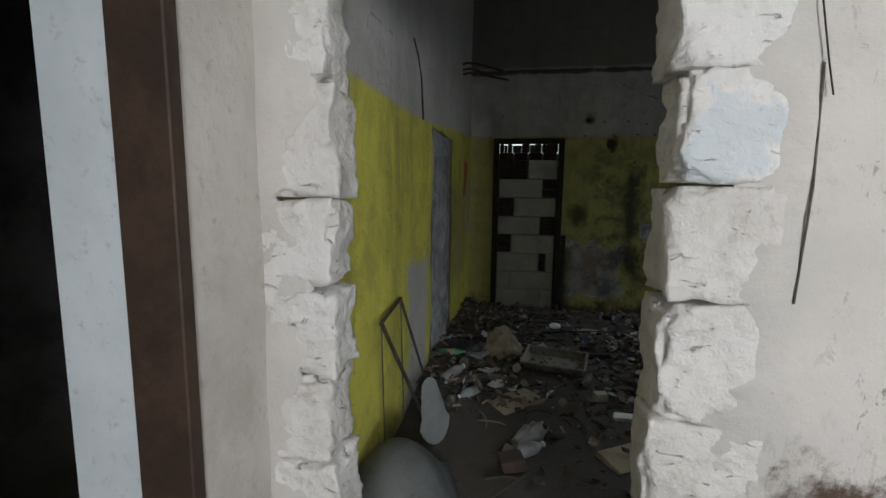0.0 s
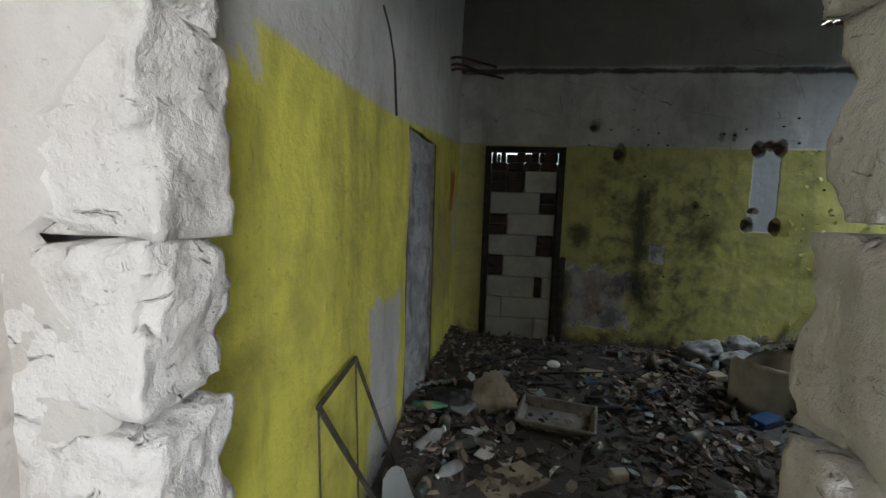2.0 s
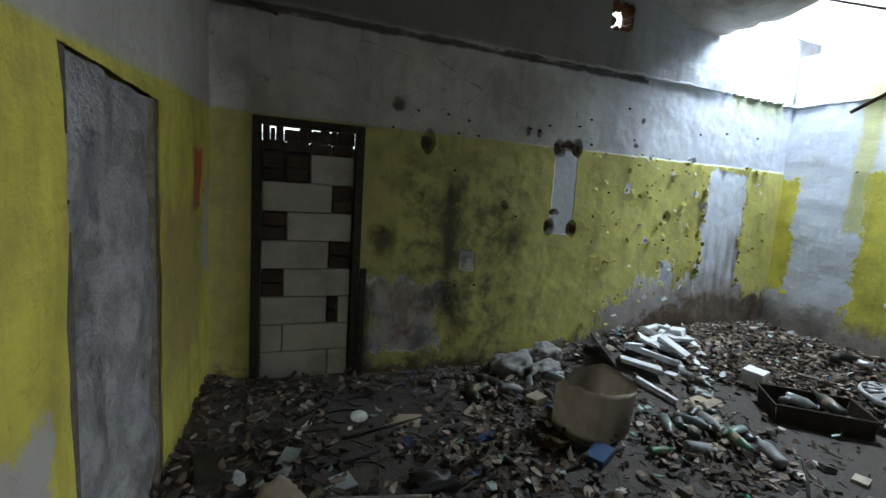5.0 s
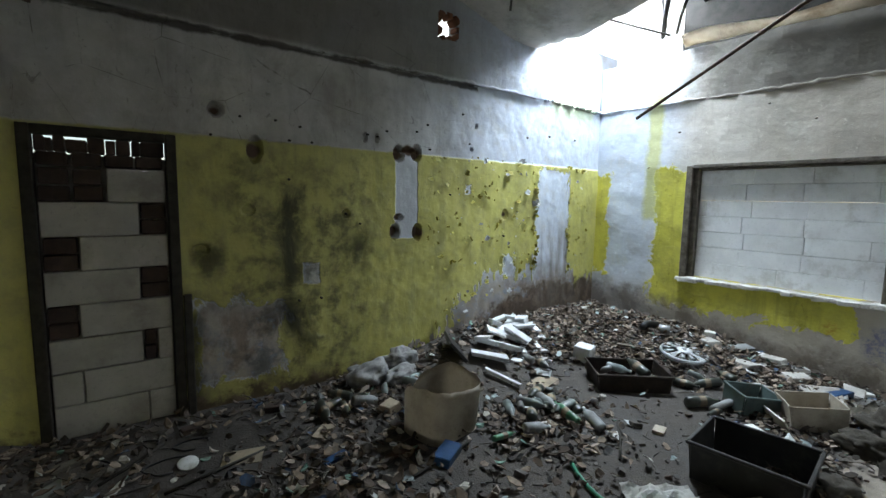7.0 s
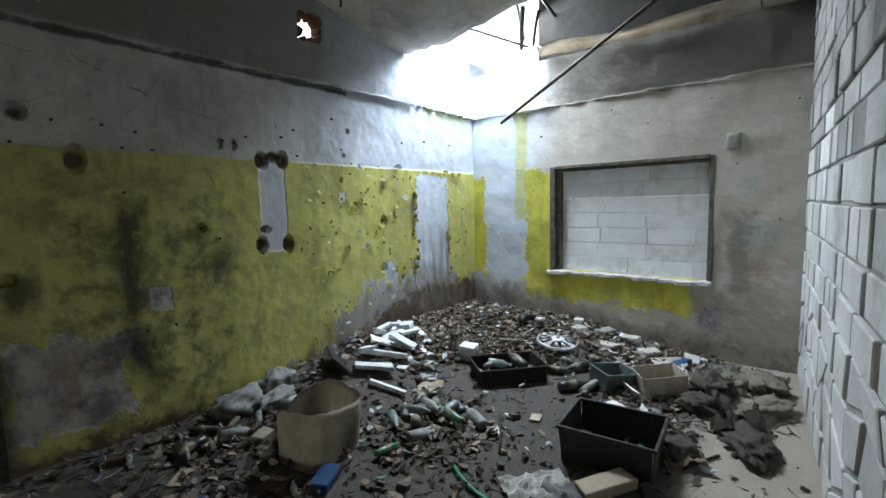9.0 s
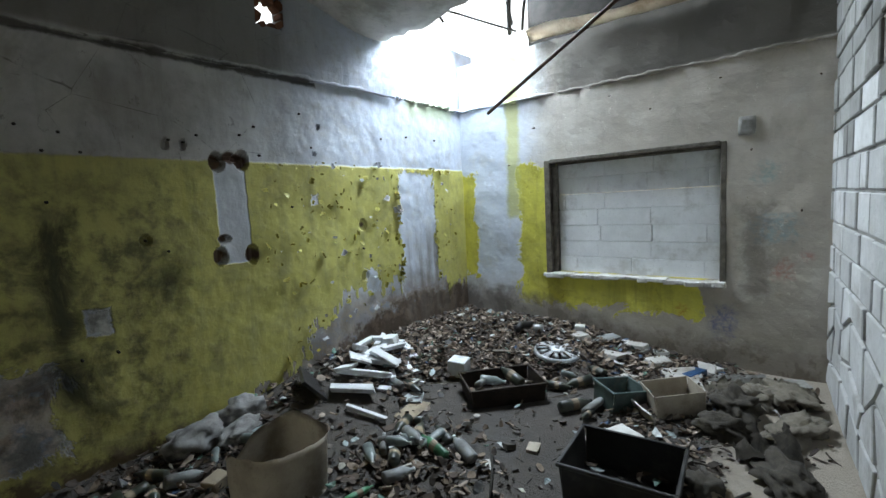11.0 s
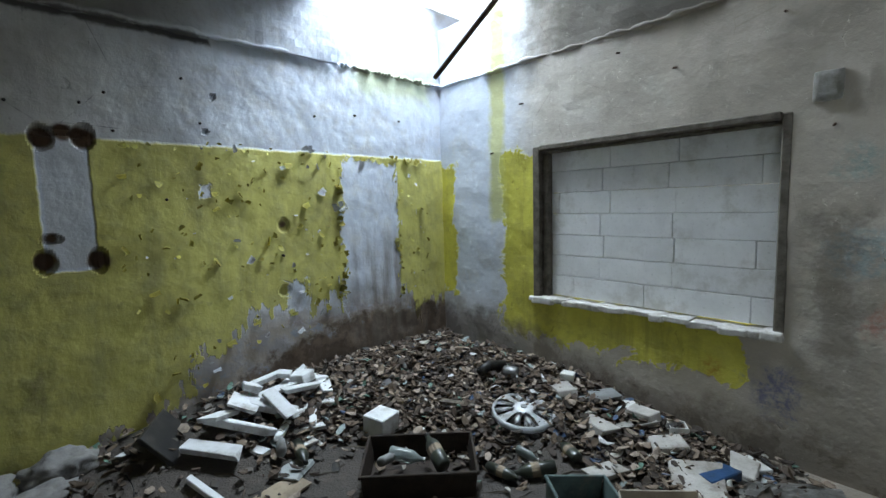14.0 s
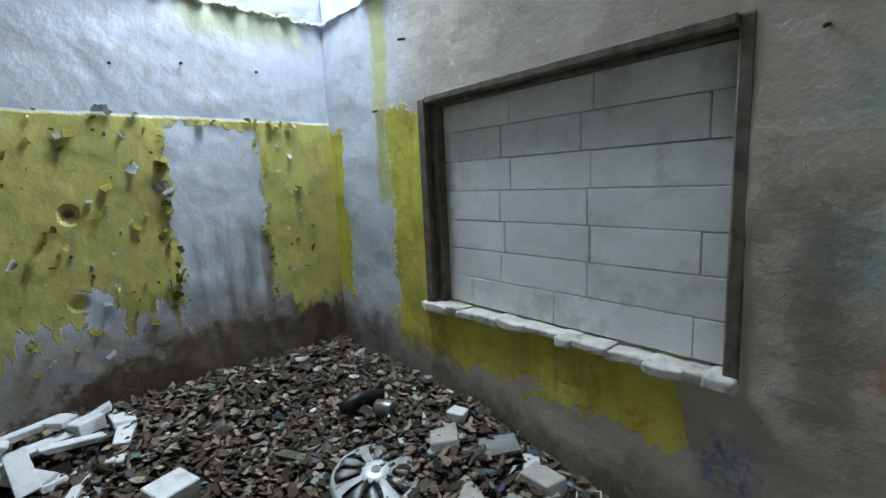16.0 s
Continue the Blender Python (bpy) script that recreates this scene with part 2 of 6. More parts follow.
def window_wall_material():
    g = Graph("window_wall_paint")
    u, v = g.y, g.z
    col, big, mid, fine, runs = wall_base(g, u)
    wob = g.noise(7, 5, 0.7)
    col = g.mix(g.step(g.m("ADD", u, g.m("MULTIPLY", wob, 0.8)), 4.6, 5.1, 0.0, 0.85), col, LIME_BLUE)
    col = g.mix(g.step(u, 4.4, 3.0, 0.0, 0.5), col, (0.42, 0.365, 0.30))
    peel = g.noise(3.4, 8, 0.75, g.stretch(1, 1, 0.8), 0.3)
    col = g.mix(g.step(u, 5.0, 4.2, 0.0, 0.62), col, (0.53, 0.475, 0.40))
    col = g.mix(g.m("MULTIPLY", g.step(peel, 0.50, 0.62), 0.22), col, (0.29, 0.255, 0.22))
    col = g.mix(g.m("MULTIPLY", g.step(peel, 0.46, 0.36), 0.3), col, (0.60, 0.58, 0.54))
    # small pocks and short scratches
    pock = g.noise(16, 5, 0.75, g.stretch(1.0, 0.8, 0.7), 1.4)
    col = g.mix(g.step(pock, 0.66, 0.70, 0.0, 0.75), col, (0.11, 0.095, 0.08))
    rag = g.noise(3.6, 7, 0.72, None, 0.7)
    zone = mx(g, g.box(u, v, 4.30, 4.74, 0.40, 2.12, 0.008, rag, 0.6), g.box(u, v, 5.40, 6.2, 0.72, 2.10, 0.008, rag, 0.55), g.box(u, v, 2.74, 4.75, 0.44, 0.95, 0.008, rag, 0.75))
    y = yellow_paint(g, mid, fine, runs)
    col = g.mix(g.step(g.m("ADD", v, g.m("MULTIPLY", wob, 0.3)), 1.0, 0.7, 0.0, 0.45), col, (0.36, 0.32, 0.275))
    col = g.mix(zone, col, y)
    streak = g.box(u, v, 4.72, 4.90, 1.5, 3.75, 0.04, wob, 0.14)
    col = g.mix(g.m("MULTIPLY", streak, 0.75), col, (0.50, 0.50, 0.16))
    for cu, cv, r, c in ((2.57, 0.45, 0.14, (0.05, 0.08, 0.28)), (1.95, 1.09, 0.035, (0.45, 0.05, 0.03)), (2.12, 0.98, 0.09, (0.42, 0.16, 0.12)),
                         (2.25, 1.83, 0.1, (0.25, 0.38, 0.38)), (2.2, 1.35, 0.16, (0.28, 0.40, 0.44)), (2.93, 0.5, 0.05, (0.35, 0.10, 0.02))):
        col = g.mix(g.m("MULTIPLY", g.spot(u, v, cu, cv, r * 0.9, 0.05, rag, r * 4.5), g.step(g.noise(21, 5, 0.75), 0.38, 0.62, 0.05, 0.6)), col, c)
    col = g.mix(g.m("MULTIPLY", g.box(u, v, 2.22, 2.42, 0.7, 1.5, 0.08, wob, 0.4), 0.6), col, (0.14, 0.12, 0.10))
    damp = g.step(g.m("SUBTRACT", g.m("ADD", v, g.m("MULTIPLY", g.m("SUBTRACT", wob, 0.5), 0.45)), g.step(u, 3.2, 4.9, 0.0, 0.34)), 0.34, 0.12)
    col = g.mix(g.m("MULTIPLY", damp, 0.75), col, g.mix(g.step(peel, 0.46, 0.54), (0.15, 0.12, 0.095), (0.28, 0.245, 0.21)))
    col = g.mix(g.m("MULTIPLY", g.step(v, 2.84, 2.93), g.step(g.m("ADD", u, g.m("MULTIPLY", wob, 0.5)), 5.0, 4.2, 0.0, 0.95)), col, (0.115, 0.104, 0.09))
    g.bump(g.m("ADD", g.m("ADD", g.m("MULTIPLY", fine, 0.16), g.m("MULTIPLY", mid, 1.0)), g.m("ADD", g.m("MULTIPLY", zone, 0.5), g.m("MULTIPLY", g.step(pock, 0.64, 0.70), -0.6))), 0.5, 0.02)
    return g.done(col, 0.9, spec=0.2)


def left_wall_material():
    g = Graph("side_wall_paint")
    u, v = g.y, g.z
    col, big, mid, fine, runs = wall_base(g, u)
    wob = g.noise(7, 5, 0.7)
    col = g.mix(0.45, col, (0.36, 0.35, 0.33))
    zone = g.step(g.m("SUBTRACT", v, g.m("ADD", 1.96, g.step(u, 2.6, 5.4, 0.0, 0.16))), 0.02, -0.02)
    gone = mx(g, g.box(u, v, 2.70, 3.25, -0.2, 0.98, 0.02, g.noise(5, 6, 0.75, g.stretch(1, 1, 0.5)), 0.5), g.box(u, v, 5.36, 5.54, 0.95, 1.62, 0.02, wob, 0.12),
              g.box(u, v, 1.2, 1.75, 1.85, 2.2, 0.04, wob, 0.4))
    y = yellow_paint(g, mid, fine, runs)
    col = g.mix(g.m("MULTIPLY", zone, g.m("SUBTRACT", 1.0, gone)), col, y)
    # scuffs, long scratches and small white spots on the paint
    scuff = g.noise(6.5, 6, 0.78, g.stretch(1.0, 1.0, 0.8), 2.4)
    col = g.mix(g.step(scuff, 0.63, 0.69, 0.0, 0.62), col, (0.17, 0.155, 0.075))
    scrape = g.noise(9, 5, 0.7, g.stretch(1.0, 1.6, 0.35), 1.0)
    col = g.mix(g.step(scrape, 0.68, 0.72, 0.0, 0.7), col, (0.12, 0.11, 0.07))
    col = g.mix(g.step(g.noise(4.2, 6, 0.8, None, 1.6), 0.71, 0.73, 0.0, 0.8), col, (0.55, 0.54, 0.50))
    col = g.mix(g.box(u, v, 5.05, 5.28, 1.42, 1.80, 0.02, wob, 0.10), col, (0.40, 0.10, 0.03))
    col = g.mix(g.m("MULTIPLY", g.box(u, v, 4.35, 5.2, 0.5, 1.5, 0.1, wob, 0.7), 0.5), col, (0.28, 0.20, 0.13))
    damp = g.step(g.m("ADD", v, g.m("MULTIPLY", g.m("SUBTRACT", wob, 0.5), 0.4)), 0.22, 0.0)
    col = g.mix(g.m("MULTIPLY", damp, 0.8), col, DAMP)
    g.bump(g.m("ADD", g.m("ADD", g.m("MULTIPLY", fine, 0.3), g.m("MULTIPLY", mid, 1.2)), g.m("MULTIPLY", g.noise(1.6, 4), 3.0)), 0.5, 0.022)
    return g.done(col, 0.6, spec=0.35)


def plain(name, a, b, scale=6.0, rough=0.8, metal=0.0, bump=0.25, dist=0.01, spec=0.3, dirt=None, vary=0.0):
    """Two tones, fine grain and dirt; vary: how far single pieces differ."""
    g = Graph(name)
    big, fine = g.noise(scale, 5, 0.65), g.noise(scale * 9, 4, 0.7)
    col = g.mix(g.step(big, 0.35, 0.66), a, b)
    col = g.mix(g.m("MULTIPLY", g.step(fine, 0.56, 0.74), 0.5), col, tuple(c * 0.55 for c in b))
    if dirt:
        col = g.mix(g.step(g.noise(scale * 0.6, 6, 0.7), 0.5, 0.68, 0.0, 0.8), col, dirt)
    if vary:
        col = g.mix(g.m("MULTIPLY", g.info.outputs["Random"], vary), col, tuple(c * 0.45 for c in b))
    g.bump(g.m("ADD", big, g.m("MULTIPLY", fine, 0.5)), bump, dist)
    return g.done(col, rough, metal, spec)


def flakes_material(name, colors, rough=0.85):
    """Many loose bits in one mesh: each island takes one of the colours."""
    g = Graph(name)
    r = g.t.nodes.new("ShaderNodeValToRGB")
    g.put(r.inputs[0], g.geo.outputs["Random Per Island"])
    r.color_ramp.interpolation = "CONSTANT"
    e = r.color_ramp.elements
    while len(e) < len(colors):
        e.new(0.5)
    for i, c in enumerate(colors):
        e[i].position, e[i].color = i / len(colors), (*c, 1)
    col = g.mix(g.step(g.noise(25, 4, 0.7), 0.4, 0.7, 0.0, 0.6), r.outputs[0], (0.07, 0.055, 0.04))
    g.bump(g.noise(60, 3), 0.3, 0.004)
    return g.done(col, rough, spec=0.3)


def glass_material(name, color, rough=0.3):
    g = Graph(name)
    g.bsdf.inputs["Transmission Weight"].default_value = 0.4
    g.bsdf.inputs["IOR"].default_value = 1.45
    return g.done(g.mix(g.step(g.noise(9, 5, 0.7), 0.45, 0.65, 0.0, 0.7), color, tuple(c * 0.4 for c in color)), rough, spec=0.5)


def floor_material():
    g = Graph("dirt_floor")
    big, mid, fine, grit = g.noise(1.1, 5), g.noise(7, 6, 0.7), g.noise(45, 5, 0.75), g.voronoi(70)
    col = g.mix(g.step(big, 0.38, 0.64), (0.078, 0.068, 0.060), (0.045, 0.039, 0.034))
    col = g.mix(g.step(mid, 0.5, 0.72, 0.0, 0.7), col, (0.10, 0.085, 0.07))
    col = g.mix(g.step(fine, 0.6, 0.72, 0.0, 0.6), col, (0.15, 0.135, 0.115))
    # pale dusty strip along the block wall
    dusty = g.m("MULTIPLY", g.step(g.m("ADD", g.m("SUBTRACT", g.y, g.m("MULTIPLY", g.x, 0.08)), g.m("MULTIPLY", mid, 0.5)), 2.48, 2.10), g.step(g.x, 2.4, 3.2))
    col = g.mix(g.m("MULTIPLY", dusty, 0.75), col, (0.40, 0.345, 0.28))
    g.bump(g.m("ADD", g.m("ADD", mid, g.m("MULTIPLY", fine, 0.5)), g.m("MULTIPLY", grit, 0.3)), 0.7, 0.02)
    return g.done(col, g.step(big, 0.45, 0.62, 0.9, 0.62), spec=0.35)


FAR_WALL, WINDOW_WALL, LEFT_WALL, FLOOR = far_wall_material(), window_wall_material(), left_wall_material(), floor_material()
BLOCK = plain("aerated_concrete", (0.86, 0.87, 0.88), (0.78, 0.79, 0.80), 5, 0.92, bump=0.3, dist=0.008, dirt=(0.55, 0.54, 0.52), vary=0.12)
# the same white block, coloured darker for the shade in the doorway
BLOCK_SHADED = plain("shaded_block", (0.50, 0.485, 0.45), (0.41, 0.395, 0.365), 4, 0.93, bump=0.3, dist=0.008, dirt=(0.30, 0.28, 0.25), vary=0.2)
BLOCK_STAINED = plain("stained_block", (0.60, 0.60, 0.59), (0.48, 0.475, 0.46), 2.6, 0.93, bump=0.6, dist=0.018, dirt=(0.30, 0.28, 0.25), vary=0.45)
# darker copy of the stained block, for the upper rows and the core
BLOCK_DARK = plain("dark_block", (0.34, 0.335, 0.32), (0.24, 0.235, 0.22), 2.2, 0.95, bump=0.6, dist=0.018, dirt=(0.15, 0.14, 0.125), vary=0.5)


def broken_block_material():
    g = Graph("broken_block")
    big, mid, fine = g.noise(3.0, 6, 0.65), g.noise(13, 6, 0.72), g.noise(55, 4, 0.7)
    col = g.mix(g.step(big, 0.38, 0.64), (0.76, 0.75, 0.735), (0.64, 0.615, 0.585))
    col = g.mix(g.step(mid, 0.54, 0.70, 0.0, 0.55), col, (0.42, 0.39, 0.35))
    col = g.mix(g.m("MULTIPLY", g.info.outputs["Random"], 0.3), col, (0.50, 0.45, 0.40))
    blue = g.spot(g.x, g.z, 0.52, 1.63, 0.12, 0.015, g.noise(4, 6, 0.7), 0.45)
    col = g.mix(g.m("MULTIPLY", blue, g.step(g.y, FRONT_LINE, FRONT_LINE - 0.02, 0.0, 0.85)), col, (0.60, 0.65, 0.69))
    pits = g.step(g.noise(30, 5, 0.75), 0.64, 0.72, 0.0, 0.45)
    col = g.mix(pits, col, (0.33, 0.305, 0.28))
    # short hack marks left by the pick
    hack = g.noise(22, 4, 0.7, g.stretch(0.55, 0.8, 1.5), 0.8)
    col = g.mix(g.step(hack, 0.66, 0.70, 0.0, 0.7), col, (0.16, 0.145, 0.13))
    chipped = g.voronoi(16, "F1", g.stretch(1.0, 1.0, 1.4))
    height = g.m("ADD", g.m("ADD", g.m("MULTIPLY", big, 1.6), mid), g.m("ADD", g.m("MULTIPLY", fine, 0.3), g.m("MULTIPLY", chipped, 0.5)))
    g.bump(g.m("SUBTRACT", height, g.m("MULTIPLY", g.step(hack, 0.62, 0.70), 0.7)), 0.75, 0.022)
    return g.done(col, 0.95, spec=0.2)


FRONT_LINE = 1.25
BLOCK_RAW = broken_block_material()
BRICK = plain("old_brick", (0.085, 0.058, 0.047), (0.055, 0.04, 0.034), 12, 0.9, bump=0.5, vary=0.4)
MORTAR = plain("mortar", (0.33, 0.32, 0.30), (0.22, 0.21, 0.19), 14, 0.95, bump=0.5)
PLASTER = plain("entrance_plaster", (0.60, 0.57, 0.53), (0.50, 0.47, 0.44), 2.2, 0.88, bump=0.5, dist=0.02, dirt=(0.42, 0.38, 0.34))


def front_plaster_material():
    g = Graph("entrance_plaster_front")
    u, v = g.x, g.z
    big, mid, fine, wob = g.noise(1.3, 5), g.noise(6, 6, 0.7), g.noise(40, 5, 0.7), g.noise(9, 5, 0.7)
    col = g.mix(g.step(big, 0.35, 0.65), (0.62, 0.59, 0.56), (0.52, 0.50, 0.47))
    col = g.mix(g.step(mid, 0.55, 0.75, 0.0, 0.5), col, (0.42, 0.39, 0.36))
    marks = g.m("MULTIPLY", g.step(g.noise(17, 4, 0.75, g.stretch(1.2, 1, 0.7), 0.6), 0.60, 0.66), g.step(g.m("ADD", u, g.m("MULTIPLY", mid, 0.5)), 0.9, 1.3))
    col = g.mix(g.m("MULTIPLY", marks, 0.75), col, (0.13, 0.11, 0.10))
    low = g.m("MULTIPLY", g.step(g.noise(20, 5, 0.75, g.stretch(1.4, 1, 0.35)), 0.52, 0.62), g.step(g.m("ADD", v, g.m("MULTIPLY", wob, 0.4)), 1.15, 0.7))
    col = g.mix(g.m("MULTIPLY", g.m("MULTIPLY", low, g.step(u, 0.5, 0.8)), 0.75), col, (0.12, 0.10, 0.085))
    stain = g.box(u, v, 0.70, 2.4, 0.40, 0.72, 0.06, wob, 0.5)
    col = g.mix(g.m("MULTIPLY", stain, g.step(mid, 0.35, 0.55, 0.3, 0.95)), col, (0.075, 0.045, 0.030))
    col = g.mix(g.m("MULTIPLY", g.spot(u, v, 1.33, 0.98, 0.05, 0.03, wob, 0.1), 0.7), col, (0.12, 0.22, 0.30))
    col = g.mix(g.step(fine, 0.64, 0.74, 0.0, 0.5), col, (0.25, 0.22, 0.20))
    # bulging strip beside the corner, its shading put into the colour
    col = g.mix(g.m("MULTIPLY", g.box(u, v, -0.86, -0.76, -0.5, 3.0, 0.05, wob, 0.12), 0.35), col, (0.40, 0.35, 0.31))
    g.bump(g.m("ADD", g.m("MULTIPLY", mid, 1.0), g.m("MULTIPLY", fine, 0.4)), 0.55, 0.02)
    return g.done(col, 0.9, spec=0.2)


FRONT_PLASTER = front_plaster_material()
REVEAL = plain("reveal_plaster", (0.60, 0.64, 0.66), (0.52, 0.56, 0.58), 3, 0.85, bump=0.2)
CEILING = plain("ceiling_plaster", (0.58, 0.55, 0.51), (0.44, 0.42, 0.38), 1.6, 0.9, bump=0.35, dirt=(0.25, 0.23, 0.20))
BOARD = plain("ceiling_board", (0.66, 0.60, 0.50), (0.52, 0.45, 0.36), 3, 0.85, bump=0.2, dirt=(0.36, 0.27, 0.18))
# near-black colour stands for the darkness of the unlit attic
ROOF = plain("dark_attic_boards", (0.030, 0.026, 0.023), (0.018, 0.016, 0.014), 8, 0.95)
WOOD_BROWN = plain("brown_frame_paint", (0.065, 0.040, 0.028), (0.04, 0.026, 0.019), 8, 0.6, bump=0.3, dirt=(0.03, 0.02, 0.015))
WOOD_GREY = plain("weathered_wood", (0.16, 0.14, 0.115), (0.085, 0.075, 0.06), 14, 0.85, bump=0.5)
WOOD_DARK = plain("dark_frame_wood", (0.045, 0.04, 0.032), (0.025, 0.022, 0.018), 14, 0.8, bump=0.5)
# plaster coloured dark grey for the lack of light in the side room
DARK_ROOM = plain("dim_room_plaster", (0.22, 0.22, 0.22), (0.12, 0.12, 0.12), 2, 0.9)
RUST = plain("rusted_steel", (0.10, 0.055, 0.035), (0.05, 0.035, 0.028), 18, 0.7, 0.3, bump=0.4)
STEEL = plain("dull_steel", (0.13, 0.12, 0.11), (0.07, 0.06, 0.055), 20, 0.55, 0.6)
GROUND = plain("yard_ground", (0.14, 0.13, 0.10), (0.09, 0.09, 0.06), 1.2, 0.95)
RENDER_GREY = plain("grey_render", (0.44, 0.45, 0.47), (0.27, 0.275, 0.285), 6, 0.9, bump=1.0, dist=0.06, dirt=(0.15, 0.14, 0.13))


# ---- mesh helpers ----
def bm_box(bm, x0, x1, y0, y1, z0, z1):
    v = [bm.verts.new(p) for p in ((x0, y0, z0), (x1, y0, z0), (x1, y1, z0), (x0, y1, z0), (x0, y0, z1), (x1, y0, z1), (x1, y1, z1), (x0, y1, z1))]
    for f in ((0, 3, 2, 1), (4, 5, 6, 7), (0, 1, 5, 4), (1, 2, 6, 5), (2, 3, 7, 6), (3, 0, 4, 7)):
        bm.faces.new([v[i] for i in f])
    return v


def finish(name, bm, material, parent=None, label="", smooth=False, bevel=0.0):
    if bevel:
        bmesh.ops.bevel(bm, geom=bm.edges[:], offset=bevel, segments=1, affect="EDGES", clamp_overlap=True)
    bmesh.ops.recalc_face_normals(bm, faces=bm.faces[:])
    me = bpy.data.meshes.new(name)
    bm.to_mesh(me)
    bm.free()
    me.materials.append(material)
    if smooth:
        me.polygons.foreach_set("use_smooth", [True] * len(me.polygons))
    ob = new(name, me)
    if parent:
        ob.parent = parent
    if label:
        tagged(ob, label)
    return ob


def part(name, bm, material, parent, label="", smooth=False, bevel=0.0):
    return finish(name, bm, material, parent, label, smooth, bevel)


def box_part(name, size, material, parent, label="", bevel=0.0):
    """A box by its six limits."""
    bm = bmesh.new()
    bm_box(bm, *size)
    return finish(name, bm, material, parent, label, bevel=bevel)


def structure(ob, label, category):
    return tagged(ob, label, category, kind="structure")


def empty(name, m, label, category, group=""):
    ob = new(name)
    ob.empty_display_size = 0.1
    ob.matrix_world = m
    return tagged(ob, label, category, group)


def rough_sheet(bm, p, du, dv, nu, nv, lump):
    """A grid from corner p along du and dv; lump(u, v) gives the shift along the normal."""
    p, du, dv = Vector(p), Vector(du), Vector(dv)
    n = du.cross(dv).normalized()
    rows = [[bm.verts.new(p + du * (i / nu) + dv * (j / nv) + n * lump(i / nu, j / nv)) for i in range(nu + 1)] for j in range(nv + 1)]
    for j in range(nv):
        for i in range(nu):
            bm.faces.new((rows[j][i], rows[j][i + 1], rows[j + 1][i + 1], rows[j + 1][i]))
    return rows


def tube(bm, points, r, n=6, close=True, taper=None):
    """A round bar along points."""
    pts = [Vector(p) for p in points]
    rings = []
    for i, p in enumerate(pts):
        d = (pts[min(i + 1, len(pts) - 1)] - pts[max(i - 1, 0)]).normalized()
        a = d.cross(Vector((0, 0, 1)) if abs(d.z) < 0.9 else Vector((1, 0, 0))).normalized()
        b = d.cross(a)
        k = r if taper is None else r * taper[i]
        rings.append([bm.verts.new(p + (a * math.cos(q) + b * math.sin(q)) * k) for q in (2 * math.pi * j / n for j in range(n))])
    for r0, r1 in zip(rings, rings[1:]):
        for j in range(n):
            bm.faces.new((r0[j], r0[(j + 1) % n], r1[(j + 1) % n], r1[j]))
    if close:
        bm.faces.new(rings[0][::-1])
        bm.faces.new(rings[-1])


def rock(bm, centre, size, seed, cuts=3, amount=0.12, turn=None):
    """A broken block: a divided box pushed about by noise."""
    tmp = bmesh.new()
    bmesh.ops.create_cube(tmp, size=1.0)
    bmesh.ops.subdivide_edges(tmp, edges=tmp.edges[:], cuts=cuts, use_grid_fill=True)
    m = turn or Matrix.Identity(3)
    vs = {}
    for v in tmp.verts:
        c = Vector(v.co)
        corner = sum(abs(a) > 0.49 for a in c)
        c *= 1 - 0.035 * max(0, corner - 1)
        q = Vector((c.x * size[0], c.y * size[1], c.z * size[2]))
        q += Vector(noise.noise_vector(q * 6 + Vector((seed * 3.1, seed, -seed)))) * amount * min(size)
        q += Vector(noise.noise_vector(q * 22 + Vector((seed, 0, seed)))) * amount * 0.3 * min(size)
        vs[v] = bm.verts.new(m @ q + Vector(centre))
    for f in tmp.faces:
        bm.faces.new([vs[v] for v in f.verts])
    tmp.free()


def smoothstep(a, b, x):
    t = min(max((x - a) / (b - a), 0.0), 1.0)
    return t * t * (3 - 2 * t)


def ground_height(x, y):
    """The dirt floor of the yellow room: it climbs to a heap in the far corner."""
    a = 0.25 * smoothstep(1.8, 3.4, x) * smoothstep(4.2, 5.5, y)
    b = 0.22 * smoothstep(4.1, 5.4, x) * smoothstep(2.5, 4.4, y)
    c = 0.10 * smoothstep(-0.2, -0.6, x) * smoothstep(2.4, 3.2, y)
    n = noise.fractal(Vector((x * 1.3, y * 1.3, 0.3)), 0.9, 2.0, 4) * 0.012
    return max(a, b, c) + n


# ---- the setting ----
X0, X1, Y0, Y1, TOP, LEDGE = -0.70, 5.67, 1.40, 5.60, 3.72, 2.92
FRONT = 1.21

bm = bmesh.new()
NX, NY = 110, 76
grid = [[bm.verts.new((x, y, ground_height(x, y))) for x in (X0 - 0.15 + (X1 - X0 + 0.3) * i / NX for i in range(NX + 1))] for y in (FRONT - 0.06 + (Y1 + 0.15 - FRONT + 0.06) * j / NY for j in range(NY + 1))]
for j in range(NY):
    for i in range(NX):
        bm.faces.new((grid[j][i], grid[j][i + 1], grid[j + 1][i + 1], grid[j + 1][i]))
structure(finish("floor", bm, FLOOR, smooth=True), "dark trodden dirt floor rising to a heap of leaves", "floor")
structure(box_part("floor_entrance", (-5.0, 2.7, -3.6, FRONT - 0.06, -0.1, -0.004), FLOOR, None), "dusty dirt floor of the entrance room", "floor")
structure(box_part("ground", (-400, 400, -400, 400, -0.4, -0.3), GROUND, None), "bare yard ground round the building", "ground")

# far wall: left of the door, over it, and right of it, with a shallow set-back above the ledge
DL, DR, DT = -0.30, 0.53, 2.10
